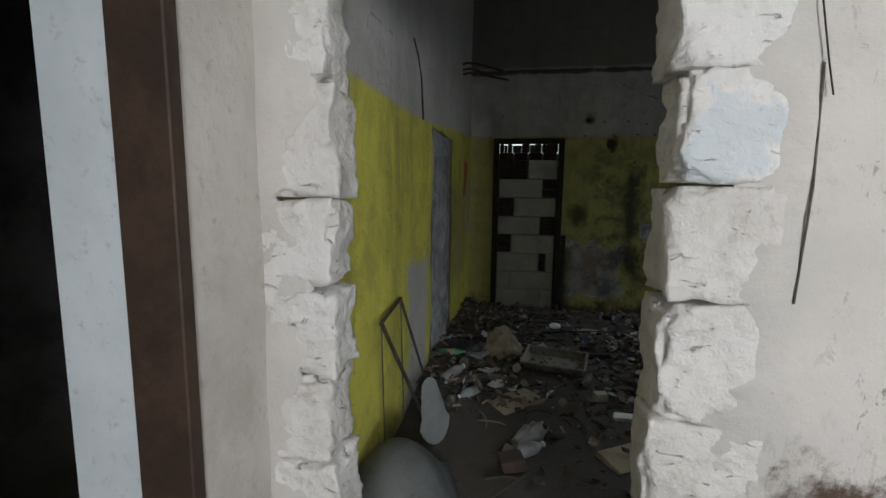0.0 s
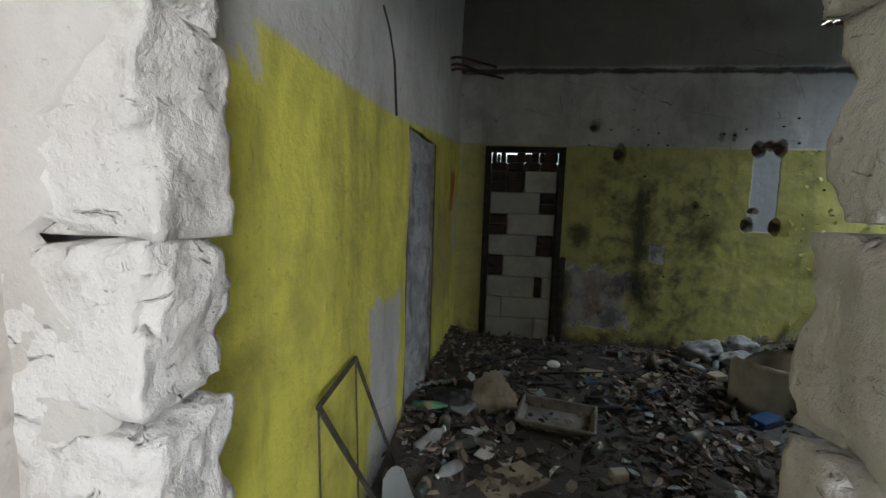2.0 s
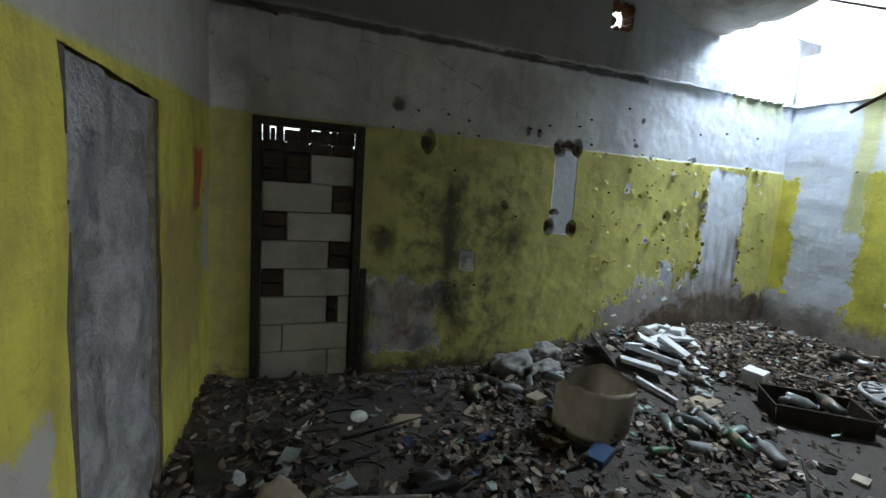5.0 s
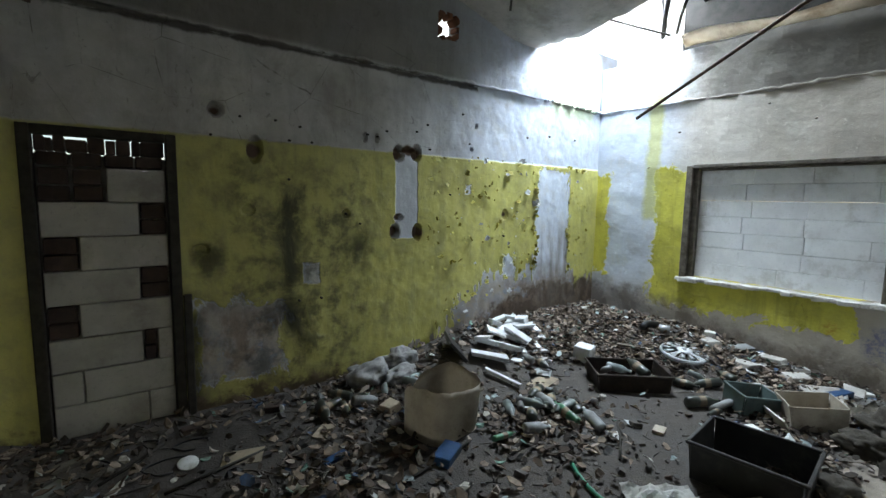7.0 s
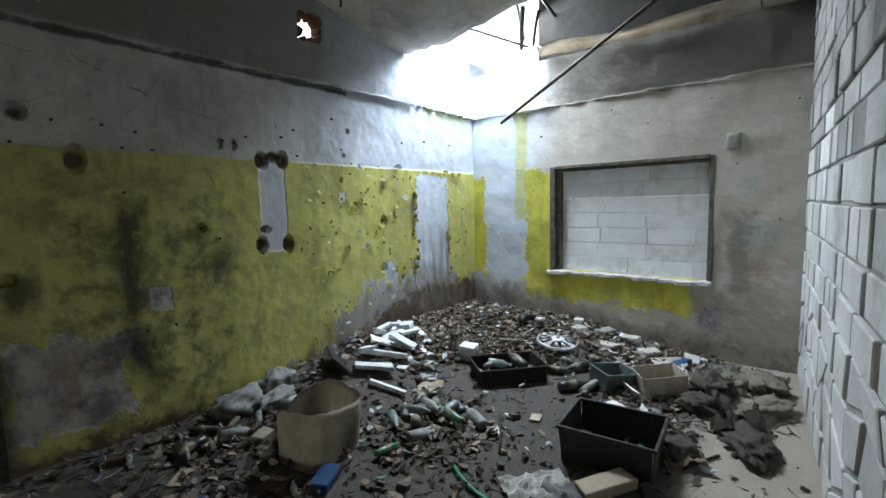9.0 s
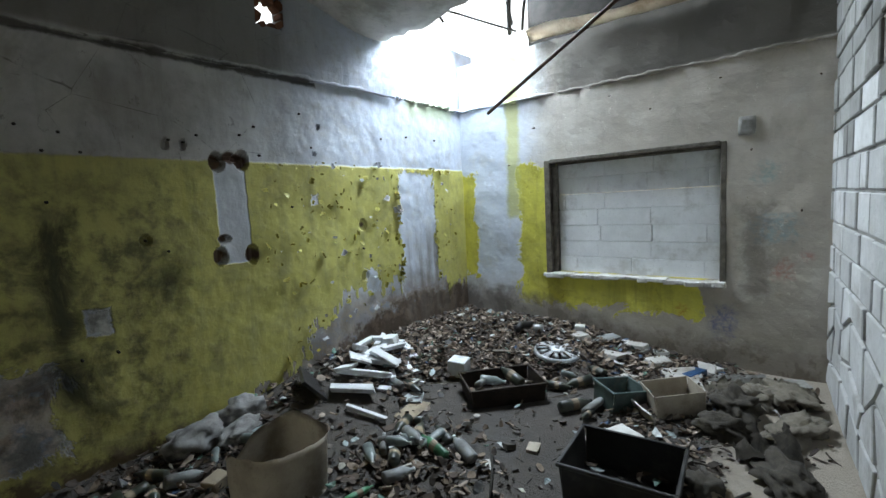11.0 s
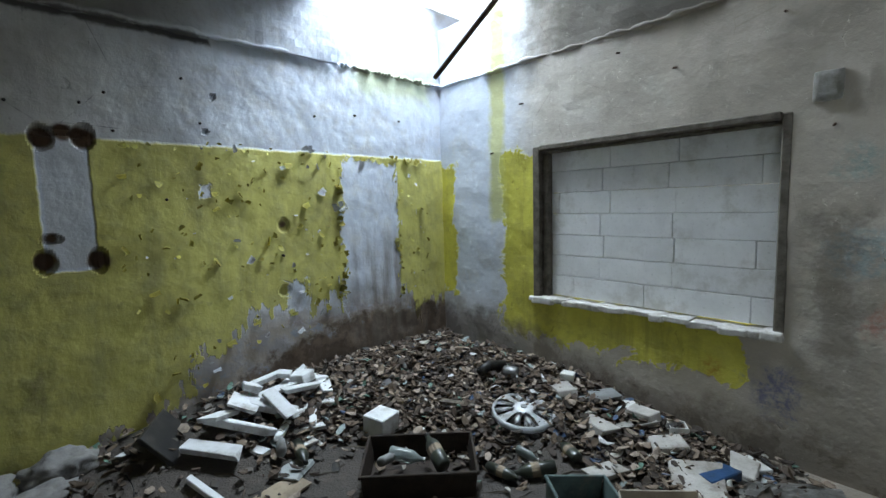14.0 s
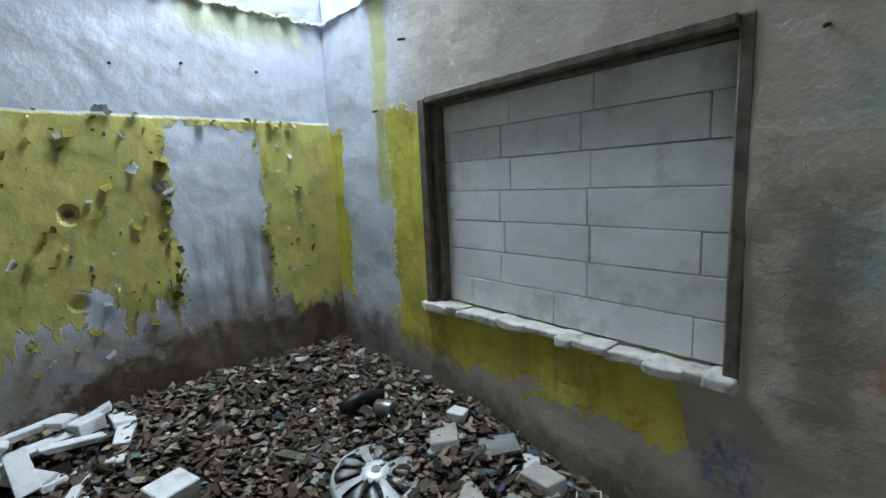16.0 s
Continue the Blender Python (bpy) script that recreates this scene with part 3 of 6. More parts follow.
# knocked holes: centre, half width, half height, depth
KNOCKED = ((0.815, 2.34, 0.05, 0.05, 0.09), (1.085, 2.06, 0.055, 0.10, 0.09), (2.42, 2.13, 0.06, 0.075, 0.07), (2.62, 2.15, 0.06, 0.08, 0.07), (2.52, 2.17, 0.12, 0.03, 0.04),
           (2.38, 1.37, 0.05, 0.075, 0.08), (2.64, 1.36, 0.05, 0.08, 0.08), (2.42, 1.51, 0.05, 0.03, 0.05), (3.88, 1.53, 0.05, 0.06, 0.025), (3.86, 0.98, 0.05, 0.05, 0.02), (1.86, 1.55, 0.035, 0.04, 0.04), (1.02, 1.58, 0.05, 0.045, 0.02),
           (0.68, 1.28, 0.05, 0.04, 0.03), (2.06, 2.25, 0.024, 0.04, 0.05), (2.18, 2.25, 0.02, 0.04, 0.05), (3.33, 2.24, 0.02, 0.02, 0.04), (3.40, 2.50, 0.02, 0.025, 0.04))


def far_panel(bm, xa, xb, za, zb, amp=0.012, y=Y1):
    step = 0.0125 if zb < LEDGE + 0.01 and xb > 1 else 0.06
    nu, nv = max(2, int((xb - xa) / step)), max(2, int((zb - za) / step))

    def lump(u, v):
        x, z = xa + (xb - xa) * u, za + (zb - za) * v
        d = noise.fractal(Vector((x * 1.7, 3.3, z * 1.7)), 0.8, 2.0, 4) * amp
        for hx, hz, rx, rz, deep in KNOCKED:
            q = ((x - hx) / rx) ** 2 + ((z - hz) / rz) ** 2 + 0.35 * noise.noise(Vector((x * 16, 0, z * 16)))
            if q < 1.3:
                d -= deep * min(1.0, (1.3 - q) / 0.6)
        return d
    rough_sheet(bm, (xa, y, za), (xb - xa, 0, 0), (0, 0, zb - za), nu, nv, lump)


bm = bmesh.new()
HX, HZ, HR = 2.97, 3.43, 0.13
far_panel(bm, X0 - 0.2, DL, -0.1, DT)
far_panel(bm, DR, X1 + 0.02, -0.1, DT)
far_panel(bm, X0 - 0.2, X1 + 0.02, DT, LEDGE)
bm_box(bm, X0 - 0.4, DL, Y1 + 0.11, Y1 + 0.36, -0.3, DT)
bm_box(bm, DR, X1 + 0.4, Y1 + 0.11, Y1 + 0.36, -0.3, DT)
bm_box(bm, X0 - 0.4, X1 + 0.4, Y1 + 0.11, Y1 + 0.36, DT, LEDGE)
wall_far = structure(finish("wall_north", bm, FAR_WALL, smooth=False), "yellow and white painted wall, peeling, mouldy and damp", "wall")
bm = bmesh.new()
# upper band: proud of the wall up to the broken edge, with the lit hole left open
EDGE = 4.42
for xa, xb, za, zb in ((X0 - 0.2, HX - HR, LEDGE, TOP + 0.1), (HX + HR, EDGE, LEDGE, TOP + 0.1), (HX - HR, HX + HR, LEDGE, HZ - HR), (HX - HR, HX + HR, HZ + HR, TOP + 0.1)):
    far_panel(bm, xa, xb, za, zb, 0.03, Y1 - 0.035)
    bm_box(bm, xa, xb, Y1 - 0.002, Y1 + 0.14, za, zb)
far_panel(bm, EDGE, X1 + 0.02, LEDGE, TOP, 0.03, Y1 + 0.03)
bm_box(bm, EDGE, X1 + 0.4, Y1 + 0.06, Y1 + 0.34, LEDGE, TOP)
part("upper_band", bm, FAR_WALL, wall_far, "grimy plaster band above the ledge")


def ledge_strip(bm, p, q, out, seed):
    """A crumbling plaster edge that runs from p to q and stands out from the wall."""
    p, q, out = Vector(p), Vector(q), Vector(out)
    prof = ((-0.01, 0.035), (0.6, 0.028), (1.0, 0.006), (0.7, -0.018), (-0.01, -0.03))
    n, rows = 150, []
    for i in range(n + 1):
        c = p.lerp(q, i / n)
        w = 0.6 + 0.9 * noise.fractal(Vector((i * 0.11, seed, 0)), 0.7, 2.0, 5)
        lift = 0.014 * noise.fractal(Vector((i * 0.06, seed, 4)), 0.7, 2.0, 4)
        rows.append([bm.verts.new(c + out * a * max(0.15, w) + Vector((0, 0, h * max(0.3, w) + lift))) for a, h in prof])
    for r0, r1 in zip(rows, rows[1:]):
        for k in range(len(prof) - 1):
            bm.faces.new((r0[k], r0[k + 1], r1[k + 1], r1[k]))


bm = bmesh.new()
ledge_strip(bm, (X0, Y1 - 0.028, LEDGE - 0.02), (EDGE, Y1 - 0.028, LEDGE + 0.01), (0, -0.035, 0), 1)
ledge_strip(bm, (EDGE - 0.02, Y1 + 0.004, LEDGE + 0.01), (X1, Y1 + 0.004, LEDGE - 0.01), (0, -0.06, 0), 2)
part("ledge", bm, FAR_WALL, wall_far, "crumbling plaster ledge", smooth=True)

# window wall
WL, WR, WB, WT = 2.55, 4.385, 0.80, 2.145


def side_panel(bm, ya, yb, za, zb, amp=0.014, x=X1):
    nu, nv = max(2, int((yb - ya) / 0.06)), max(2, int((zb - za) / 0.06))

    def lump(u, v):
        y, z = ya + (yb - ya) * u, za + (zb - za) * v
        return noise.fractal(Vector((7.7, y * 1.7, z * 1.7)), 0.8, 2.0, 4) * amp
    rough_sheet(bm, (x, ya, za), (0, yb - ya, 0), (0, 0, zb - za), nu, nv, lump)


bm = bmesh.new()
for ya, yb, za, zb in ((1.2, WL, -0.1, WT), (WR, Y1 + 0.02, -0.1, WT), (WL, WR, -0.1, WB), (1.2, Y1 + 0.02, WT, LEDGE)):
    side_panel(bm, ya, yb, za, zb)
    bm_box(bm, X1 + 0.02, X1 + 0.36, ya, yb, za, zb)
EAST_TOP = 3.50
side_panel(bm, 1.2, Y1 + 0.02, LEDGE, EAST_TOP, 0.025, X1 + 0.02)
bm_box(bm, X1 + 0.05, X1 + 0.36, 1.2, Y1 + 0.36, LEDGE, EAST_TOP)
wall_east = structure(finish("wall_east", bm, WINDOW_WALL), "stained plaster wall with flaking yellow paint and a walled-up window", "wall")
bm = bmesh.new()
ledge_strip(bm, (X1 + 0.008, Y1, LEDGE - 0.01), (X1 + 0.008, 1.4, LEDGE - 0.05), (-0.055, 0, 0), 3)
part("ledge", bm, WINDOW_WALL, wall_east, "crumbling plaster ledge", smooth=True)

# left wall with a walled-up, rendered doorway set back in it
LX0, LX1 = -0.74, -0.60
RA, RB, RT = 3.37, 4.30, 1.965


def left_x(y):
    return LX0 + (LX1 - LX0) * (y - 1.4) / 4.2


def left_panel(bm, ya, yb, za, zb, back=0.0, amp=0.014):
    nu, nv = max(2, int((yb - ya) / 0.07)), max(2, int((zb - za) / 0.07))

    def lump(u, v):
        y, z = ya + (yb - ya) * u, za + (zb - za) * v
        return noise.fractal(Vector((1.1, y * 1.9, z * 1.9)), 0.8, 2.0, 4) * amp
    rough_sheet(bm, (left_x(ya) - back, ya, za), (left_x(yb) - left_x(ya), yb - ya, 0), (0, 0, zb - za), nu, nv, lump)


bm = bmesh.new()
for ya, yb, za, zb in ((1.38, RA, -0.1, RT), (RB, 5.7, -0.1, RT), (1.38, 5.7, RT, TOP + 0.1)):
    left_panel(bm, ya, yb, za, zb)
for ya, yb, za, zb in ((1.38, RA, -0.3, RT), (RB, 6.0, -0.3, RT), (1.38, 6.0, RT, TOP + 0.1)):
    bm_box(bm, -1.1, left_x(ya) - 0.02, ya, yb, za, zb)
wall_west = structure(finish("wall_west", bm, LEFT_WALL), "bright yellow painted wall, scratched, grey above", "wall")
bm = bmesh.new()
left_panel(bm, RA, RB, -0.1, RT, 0.03, 0.05)
bm_box(bm, -1.0, -0.86, RA, RB, -0.1, RT)
part("walled_up_doorway", bm, RENDER_GREY, wall_west, "roughly rendered grey infill of an old doorway")
bm = bmesh.new()
for ya in (RA, RB - 0.06):
    bm_box(bm, left_x(ya) - 0.10, left_x(ya) - 0.006, ya + 0.002, ya + 0.058, 0.0, RT - 0.002)
part("door_post", bm, WOOD_GREY, wall_west, bevel=0.004)

# block wall with the knocked-through hole; its plastered face turns to the entrance room
HL, HRX, HTOP = -0.57, 0.365, 2.46
bm = bmesh.new()
bm_box(bm, -1.1, HL - 0.25, FRONT + 0.03, Y0 - 0.03, -0.1, TOP + 0.1)
bm_box(bm, HRX + 0.27, 6.0, FRONT + 0.03, Y0 - 0.03, -0.1, TOP + 0.1)
bm_box(bm, HL - 0.25, HRX + 0.27, FRONT + 0.03, Y0 - 0.03, HTOP, TOP + 0.1)
wall_south = structure(finish("wall_south", bm, MORTAR), "white block wall with a rough knocked-through opening", "wall")


def edge_x(z, side):
    n = noise.fractal(Vector((side * 5.0, 1.7, z * 2.6)), 0.6, 2.0, 6) * 0.10
    return (HL - 0.13 + n) if side < 0 else (HRX + 0.18 + n)


bm = bmesh.new()
for side in (-1, 1):
    rows = []
    nz, nx = 150, 30
    for j in range(nz + 1):
        z = -0.05 + 3.05 * j / nz
        e, far = edge_x(z, side), (-0.81 if side < 0 else 2.62)
        row = []
        for i in range(nx + 1):
            x = e + (far - e) * i / nx
            row.append(bm.verts.new((x, FRONT - 0.010 + noise.fractal(Vector((x * 2, 0, z * 2)), 0.8, 2.0, 4) * 0.014 + (0.03 if i == 0 else 0.0), z)))
        rows.append(row)
    for j in range(nz):
        for i in range(nx):
            bm.faces.new((rows[j][i], rows[j][i + 1], rows[j + 1][i + 1], rows[j + 1][i]))
part("plaster_coat", bm, FRONT_PLASTER, wall_south, "pale scratched plaster, broken off round the opening", smooth=True)
bm = bmesh.new()
bm_box(bm, HL - 0.3, HRX + 0.3, FRONT - 0.01, FRONT + 0.028, HTOP + 0.02, 3.0)
part("plaster_over_opening", bm, PLASTER, wall_south)

# ceiling, torn open over the window side
bm = bmesh.new()
EDGE_X, EDGE_Y = 4.28, 2.20


def sag(x, y):
    d = smoothstep(2.9, 4.2, x) * smoothstep(3.0, 5.0, y) * 0.24 + 0.25 * smoothstep(3.4, 5.5, x) * smoothstep(3.2, 2.2, y)
    return TOP - d + noise.noise(Vector((x * 1.2, y * 1.2, 2.0))) * 0.015


def ceiling_sheet(xa, xb, ya, yb, torn=0):
    nu, nv = int((xb - xa) / 0.12) + 1, int((yb - ya) / 0.12) + 1
    low, high = [], []
    for j in range(nv + 1):
        y = ya + (yb - ya) * j / nv
        edge = xb + (noise.fractal(Vector((0, y * 2.5, 5)), 0.6, 2.0, 4) * 0.16 if torn else 0.0)
        xs = [xa + (edge - xa) * i / nu for i in range(nu + 1)]
        low.append([bm.verts.new((x, y, sag(x, y))) for x in xs])
        high.append([bm.verts.new((x, y, sag(x, y) + 0.03)) for x in xs])
    for j in range(nv):
        for i in range(nu):
            bm.faces.new((low[j][i], low[j + 1][i], low[j + 1][i + 1], low[j][i + 1]))
            bm.faces.new((high[j][i], high[j][i + 1], high[j + 1][i + 1], high[j + 1][i]))
        bm.faces.new((low[j][nu], low[j + 1][nu], high[j + 1][nu], high[j][nu]))


ceiling_sheet(X0 - 0.3, EDGE_X, 1.2, Y1 + 0.02, 1)
ceiling_sheet(EDGE_X, X1 + 0.05, 1.2, EDGE_Y)
structure(finish("ceiling", bm, CEILING, smooth=True), "stained plaster ceiling, sagging and torn open at one side", "ceiling")

# dark roof over the attic, gone over the corner
bm = bmesh.new()
for k in range(30):
    y = 0.4 + 0.22 * k
    x_end = 7.0 if y < 4.35 else 4.75 + 0.22 * math.sin(k * 2.7) - 0.08 * (k % 3)
    z = 4.55
    bm_box(bm, -1.4, x_end, y, y + 0.215, z + 0.012 * math.sin(k), z + 0.03 + 0.012 * math.sin(k))
bm_box(bm, -1.4, 7.0, -0.2, 0.4, TOP + 0.2, 4.6)
bm_box(bm, -1.5, -1.1, -0.2, 7.0, TOP - 0.1, 4.6)
bm_box(bm, X1 + 0.1, X1 + 0.3, 0.2, 4.6, EAST_TOP + 0.01, 4.6)
bm_box(bm, -1.5, 4.3, Y1 + 0.1, Y1 + 0.3, TOP + 0.11, 4.56)
structure(finish("roof", bm, ROOF), "dark boarded roof with a hole over the corner", "roof")

# entrance room and the dim side room
bm = bmesh.new()
# unseen back wall; its opening is made up to hold the fill lamp
for xa, xb, za, zb in ((-0.8, 1.1, -0.1, 2.9), (2.4, 2.8, -0.1, 2.9), (1.1, 2.4, -0.1, 1.1), (1.1, 2.4, 2.4, 2.9)):
    bm_box(bm, xa, xb, -3.9, -3.6, za, zb)
structure(finish("wall_entrance_back", bm, PLASTER), "unseen pale plaster wall with an opening added for the fill lamp", "wall")
structure(box_part("wall_entrance_east", (2.64, 2.9, -3.6, FRONT - 0.02, -0.1, 2.9), PLASTER, None), "pale plaster wall of the entrance room", "wall")
structure(box_part("ceiling_side_room", (-5.2, -1.1, FRONT + 0.02, 3.2, 2.9, 3.05), CEILING, None), "dark plaster ceiling of the side room", "ceiling")
structure(box_part("ceiling_entrance", (-5.2, 2.9, -3.9, FRONT + 0.02, 2.9, 3.05), CEILING, None), "plain plaster ceiling of the entrance room", "ceiling")
bm = bmesh.new()
bm_box(bm, -1.16, -0.8, 0.88, FRONT + 0.02, -0.1, 2.9)
bm_box(bm, -1.16, -0.8, -0.08, 0.88, 2.02, 2.9)
bm_box(bm, -1.16, -0.8, -3.6, -0.08, -0.1, 2.9)
wall_w2 = structure(finish("wall_entrance_west", bm, PLASTER), "pale plaster wall with an open doorway", "wall")
box_part("reveal_coat", (-1.161, -0.935, 0.872, 0.879, 0.0, 2.02), REVEAL, wall_w2, "bluish white reveal")
bm = bmesh.new()
bm_box(bm, -0.935, -0.785, 0.835, 0.879, 0.0, 2.02)
bm_box(bm, -0.935, -0.785, -0.08, 0.835, 1.975, 2.018)
part("door_frame", bm, WOOD_BROWN, wall_w2, "worn dark brown door frame", bevel=0.004)
bm = bmesh.new()
bm_box(bm, -5.2, -5.0, -3.6, 3.2, -0.1, 2.9)
bm_box(bm, -5.0, -1.1, 3.0, 3.2, -0.1, 2.9)
bm_box(bm, -5.0, -1.16, -3.8, -3.6, -0.1, 2.9)
bm_box(bm, -3.3, -3.1, 1.75, 3.0, -0.1, 1.52)
bm_box(bm, -3.3, -3.1, 2.2, 3.0, 1.52, 2.9)
bm_box(bm, -3.3, -3.1, 1.75, 2.2, 2.06, 2.9)
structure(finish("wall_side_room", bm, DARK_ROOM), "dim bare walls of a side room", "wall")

# walled-up door in the far wall
door = structure(new("door_1"), "doorway walled up with white blocks and bricks", "doorway")
for n, size in (("door_post", (DL - 0.01, DL + 0.055, Y1 - 0.02, Y1 + 0.12, 0.0, DT + 0.02)), ("door_post", (DR - 0.055, DR + 0.01, Y1 - 0.02, Y1 + 0.10, 0.0, DT + 0.02)),
                ("door_head", (DL + 0.055, DR - 0.055, Y1 - 0.018, Y1 + 0.10, DT - 0.04, DT + 0.02))):
    box_part(n, size, WOOD_DARK, door, "dark rotten frame timber", 0.006)
# added board in place of the black stain right of the door
box_part("door_stop", (DR + 0.012, DR + 0.07, Y1 - 0.03, Y1 - 0.004, 0.0, 0.95), WOOD_DARK, door, "black board standing in for a stain on the wall", 0.008)


def piece(name, x0, x1, y0, y1, z0, z1, material, parent, jitter=0.004, bevel=0.006):
    j = lambda: random.uniform(-jitter, jitter)
    bm = bmesh.new()
    bm_box(bm, x0 + abs(j()), x1 - abs(j()), y0 + j(), y1 + j() * 0.3, z0 + abs(j()) * 0.5, z1 - abs(j()) * 0.5)
    return finish(name, bm, material, parent, bevel=bevel)


DOOR_ROWS = (((0, .76, 0), (.76, 1, 0)), ((0, .24, 0), (.24, 1, 0)), ((0, .74, 0), (.74, .86, 1), (.86, 1, 0)), ((0, .24, 1), (.24, 1, 0)),
             ((0, .74, 0), (.74, 1, 1)), ((0, .27, 1), (.27, 1, 0)), ((0, .76, 0), (.76, 1, 1)), ((0, .24, 1), (.25, .49, 1), (.51, 1, 0)))
xa, xw = DL + 0.06, DR - DL - 0.12
for k, row in enumerate(DOOR_ROWS):
    for a, b, kind in row:
        z = 0.01 + k * 0.232
        if kind:
            piece("brick", xa + xw * a + 0.004, xa + xw * b - 0.006, Y1 + 0.045, Y1 + 0.2, z + 0.003, z + 0.105, BRICK, door)
            piece("brick", xa + xw * a + 0.007, xa + xw * b - 0.009, Y1 + 0.05, Y1 + 0.2, z + 0.115, z + 0.222, BRICK, door)
        else:
            piece("block", xa + xw * a + 0.002, xa + xw * b - 0.002, Y1 + 0.03, Y1 + 0.2, z, z + 0.229, BLOCK_SHADED, door)
# added sheet behind the bricks, keeps daylight out of the gaps
box_part("mortar_backing", (DL + 0.004, DR - 0.004, Y1 + 0.15, Y1 + 0.19, 0.0, 1.95), MORTAR, door)
for k in range(4):
    piece("brick", xa + xw * (k + 0.02) / 4, xa + xw * (k + 0.94) / 4, Y1 + 0.05, Y1 + 0.2, 1.872, 1.955, BRICK, door)
for a, b, h in ((0.0, 0.08, 2.06), (0.08, 0.13, 2.045), (0.132, 0.22, 2.06), (0.222, 0.38, 2.042), (0.382, 0.52, 2.06), (0.522, 0.60, 2.052), (0.602, 0.72, 2.06), (0.73, 0.80, 2.06), (0.80, 1.0, 2.06)):
    piece("brick", xa + xw * a, xa + xw * b, Y1 + 0.05, Y1 + 0.2, 1.958, h, BRICK, door)

# walled-up window
window = structure(new("window_1"), "window opening walled up with white blocks, in a rotten wooden frame", "window")
for n, size in (("frame_post", (X1 - 0.015, X1 + 0.16, WR - 0.07, WR + 0.005, WB, WT)), ("frame_post", (X1 - 0.005, X1 + 0.13, WL - 0.005, WL + 0.05, WB, WT)),
                ("frame_head", (X1 - 0.02, X1 + 0.15, WL + 0.05, WR - 0.07, WT - 0.036, WT + 0.01))):
    box_part(n, size, WOOD_GREY, window, "cracked grey frame timber", 0.008)
box_part("inner_post", (X1 + 0.03, X1 + 0.12, WR - 0.13, WR - 0.072, WB + 0.03, WT - 0.06), WOOD_GREY, window, "", 0.006)
box_part("inner_head", (X1 + 0.03, X1 + 0.085, WL + 0.055, WR - 0.13, WT - 0.062, WT - 0.038), WOOD_GREY, window, "", 0.006)
bm = bmesh.new()
y = WL + 0.01
k = 0
while y < WR:
    w = min(random.uniform(0.06, 0.24), max(0.04, WR - y))
    rock(bm, (X1 + 0.052 + random.uniform(-0.02, 0.014), y + w / 2, WB + 0.002 + random.uniform(-0.012, 0.008)), (0.17, w + 0.03, random.uniform(0.035, 0.055)), k + 80, 6, 0.26)
    y, k = y + w, k + 1
part("sill", bm, plain("sill_plaster", (0.66, 0.65, 0.62), (0.50, 0.48, 0.44), 12, 0.9, bump=0.8, dirt=(0.30, 0.27, 0.23)), window, "broken whitewashed plaster sill", smooth=True)
WIN_ROWS = ((0.13, 0.5, 0.92), (0.28, 0.62), (0.04, 0.30, 0.63, 0.93), (0.28, 0.62), (0.05, 0.33, 0.63), (0.29, 0.60, 0.94), (0.33, 0.64), (0.27, 0.58, 0.93))
for k, cuts in enumerate(WIN_ROWS):
    z, h = WB + 0.035 + k * 0.181, 0.181
    if z + h > WT - 0.032:
        h = WT - 0.032 - z
    lim = [0.0, *cuts, 1.0]
    ya, yw = WR - 0.13, -(WR - 0.13 - WL - 0.056)
    for a, b in zip(lim, lim[1:]):
        if h > 0.03:
            gap = 0.006 if random.random() < 0.25 else 0.0015
            piece("block", X1 + 0.085, X1 + 0.24, ya + yw * b + gap, ya + yw * a - 0.001, z, z + h - 0.002, BLOCK, window, 0.003, 0.004)

# inner face of the south wall: it runs a little askew; rough stones below, blocks above
SLOPE = 0.081
SKEW = pose(0.65, Y0, 0, 0, 0, math.degrees(math.atan(SLOPE))) @ pose(-0.65, -Y0, 0)
box_part("core", (0.66, 5.95, Y0 - 0.10, Y0 - 0.012, -0.1, TOP + 0.08), BLOCK_DARK, wall_south).matrix_world = SKEW
z, k = 1.0, 0
while z < TOP:
    tall = random.choice((0.16, 0.20, 0.23, 0.25))
    x = HRX + 0.30 + (0.22 if k % 2 else 0.0)
    while x < X1 + 0.08:
        w = random.uniform(0.16, 0.5)
        out = random.uniform(-0.004, 0.011)
        ob = piece("block", x + 0.005, min(x + w, X1 + 0.10) - 0.006, Y0 - 0.05, Y0 + out, z + 0.005, min(z + tall - 0.006, TOP + 0.05), BLOCK_STAINED if z + random.uniform(-0.25, 0.25) < 2.0 else BLOCK_DARK, wall_south, 0.016, 0.007)
        ob.matrix_world = SKEW
        x += w
    z, k = z + tall, k + 1
# rough stones: cells of a jittered grid, each a prism set in from its neighbours
COLS, ROWS_S = 13, 4
nodes = [[(HRX + 0.30 + (X1 + 0.08 - HRX - 0.30) * i / COLS + random.uniform(-0.11, 0.11), 0.25 * j + (0.0 if j in (0, ROWS_S) else random.uniform(-0.12, 0.12))) for i in range(COLS + 1)] for j in range(ROWS_S + 1)]
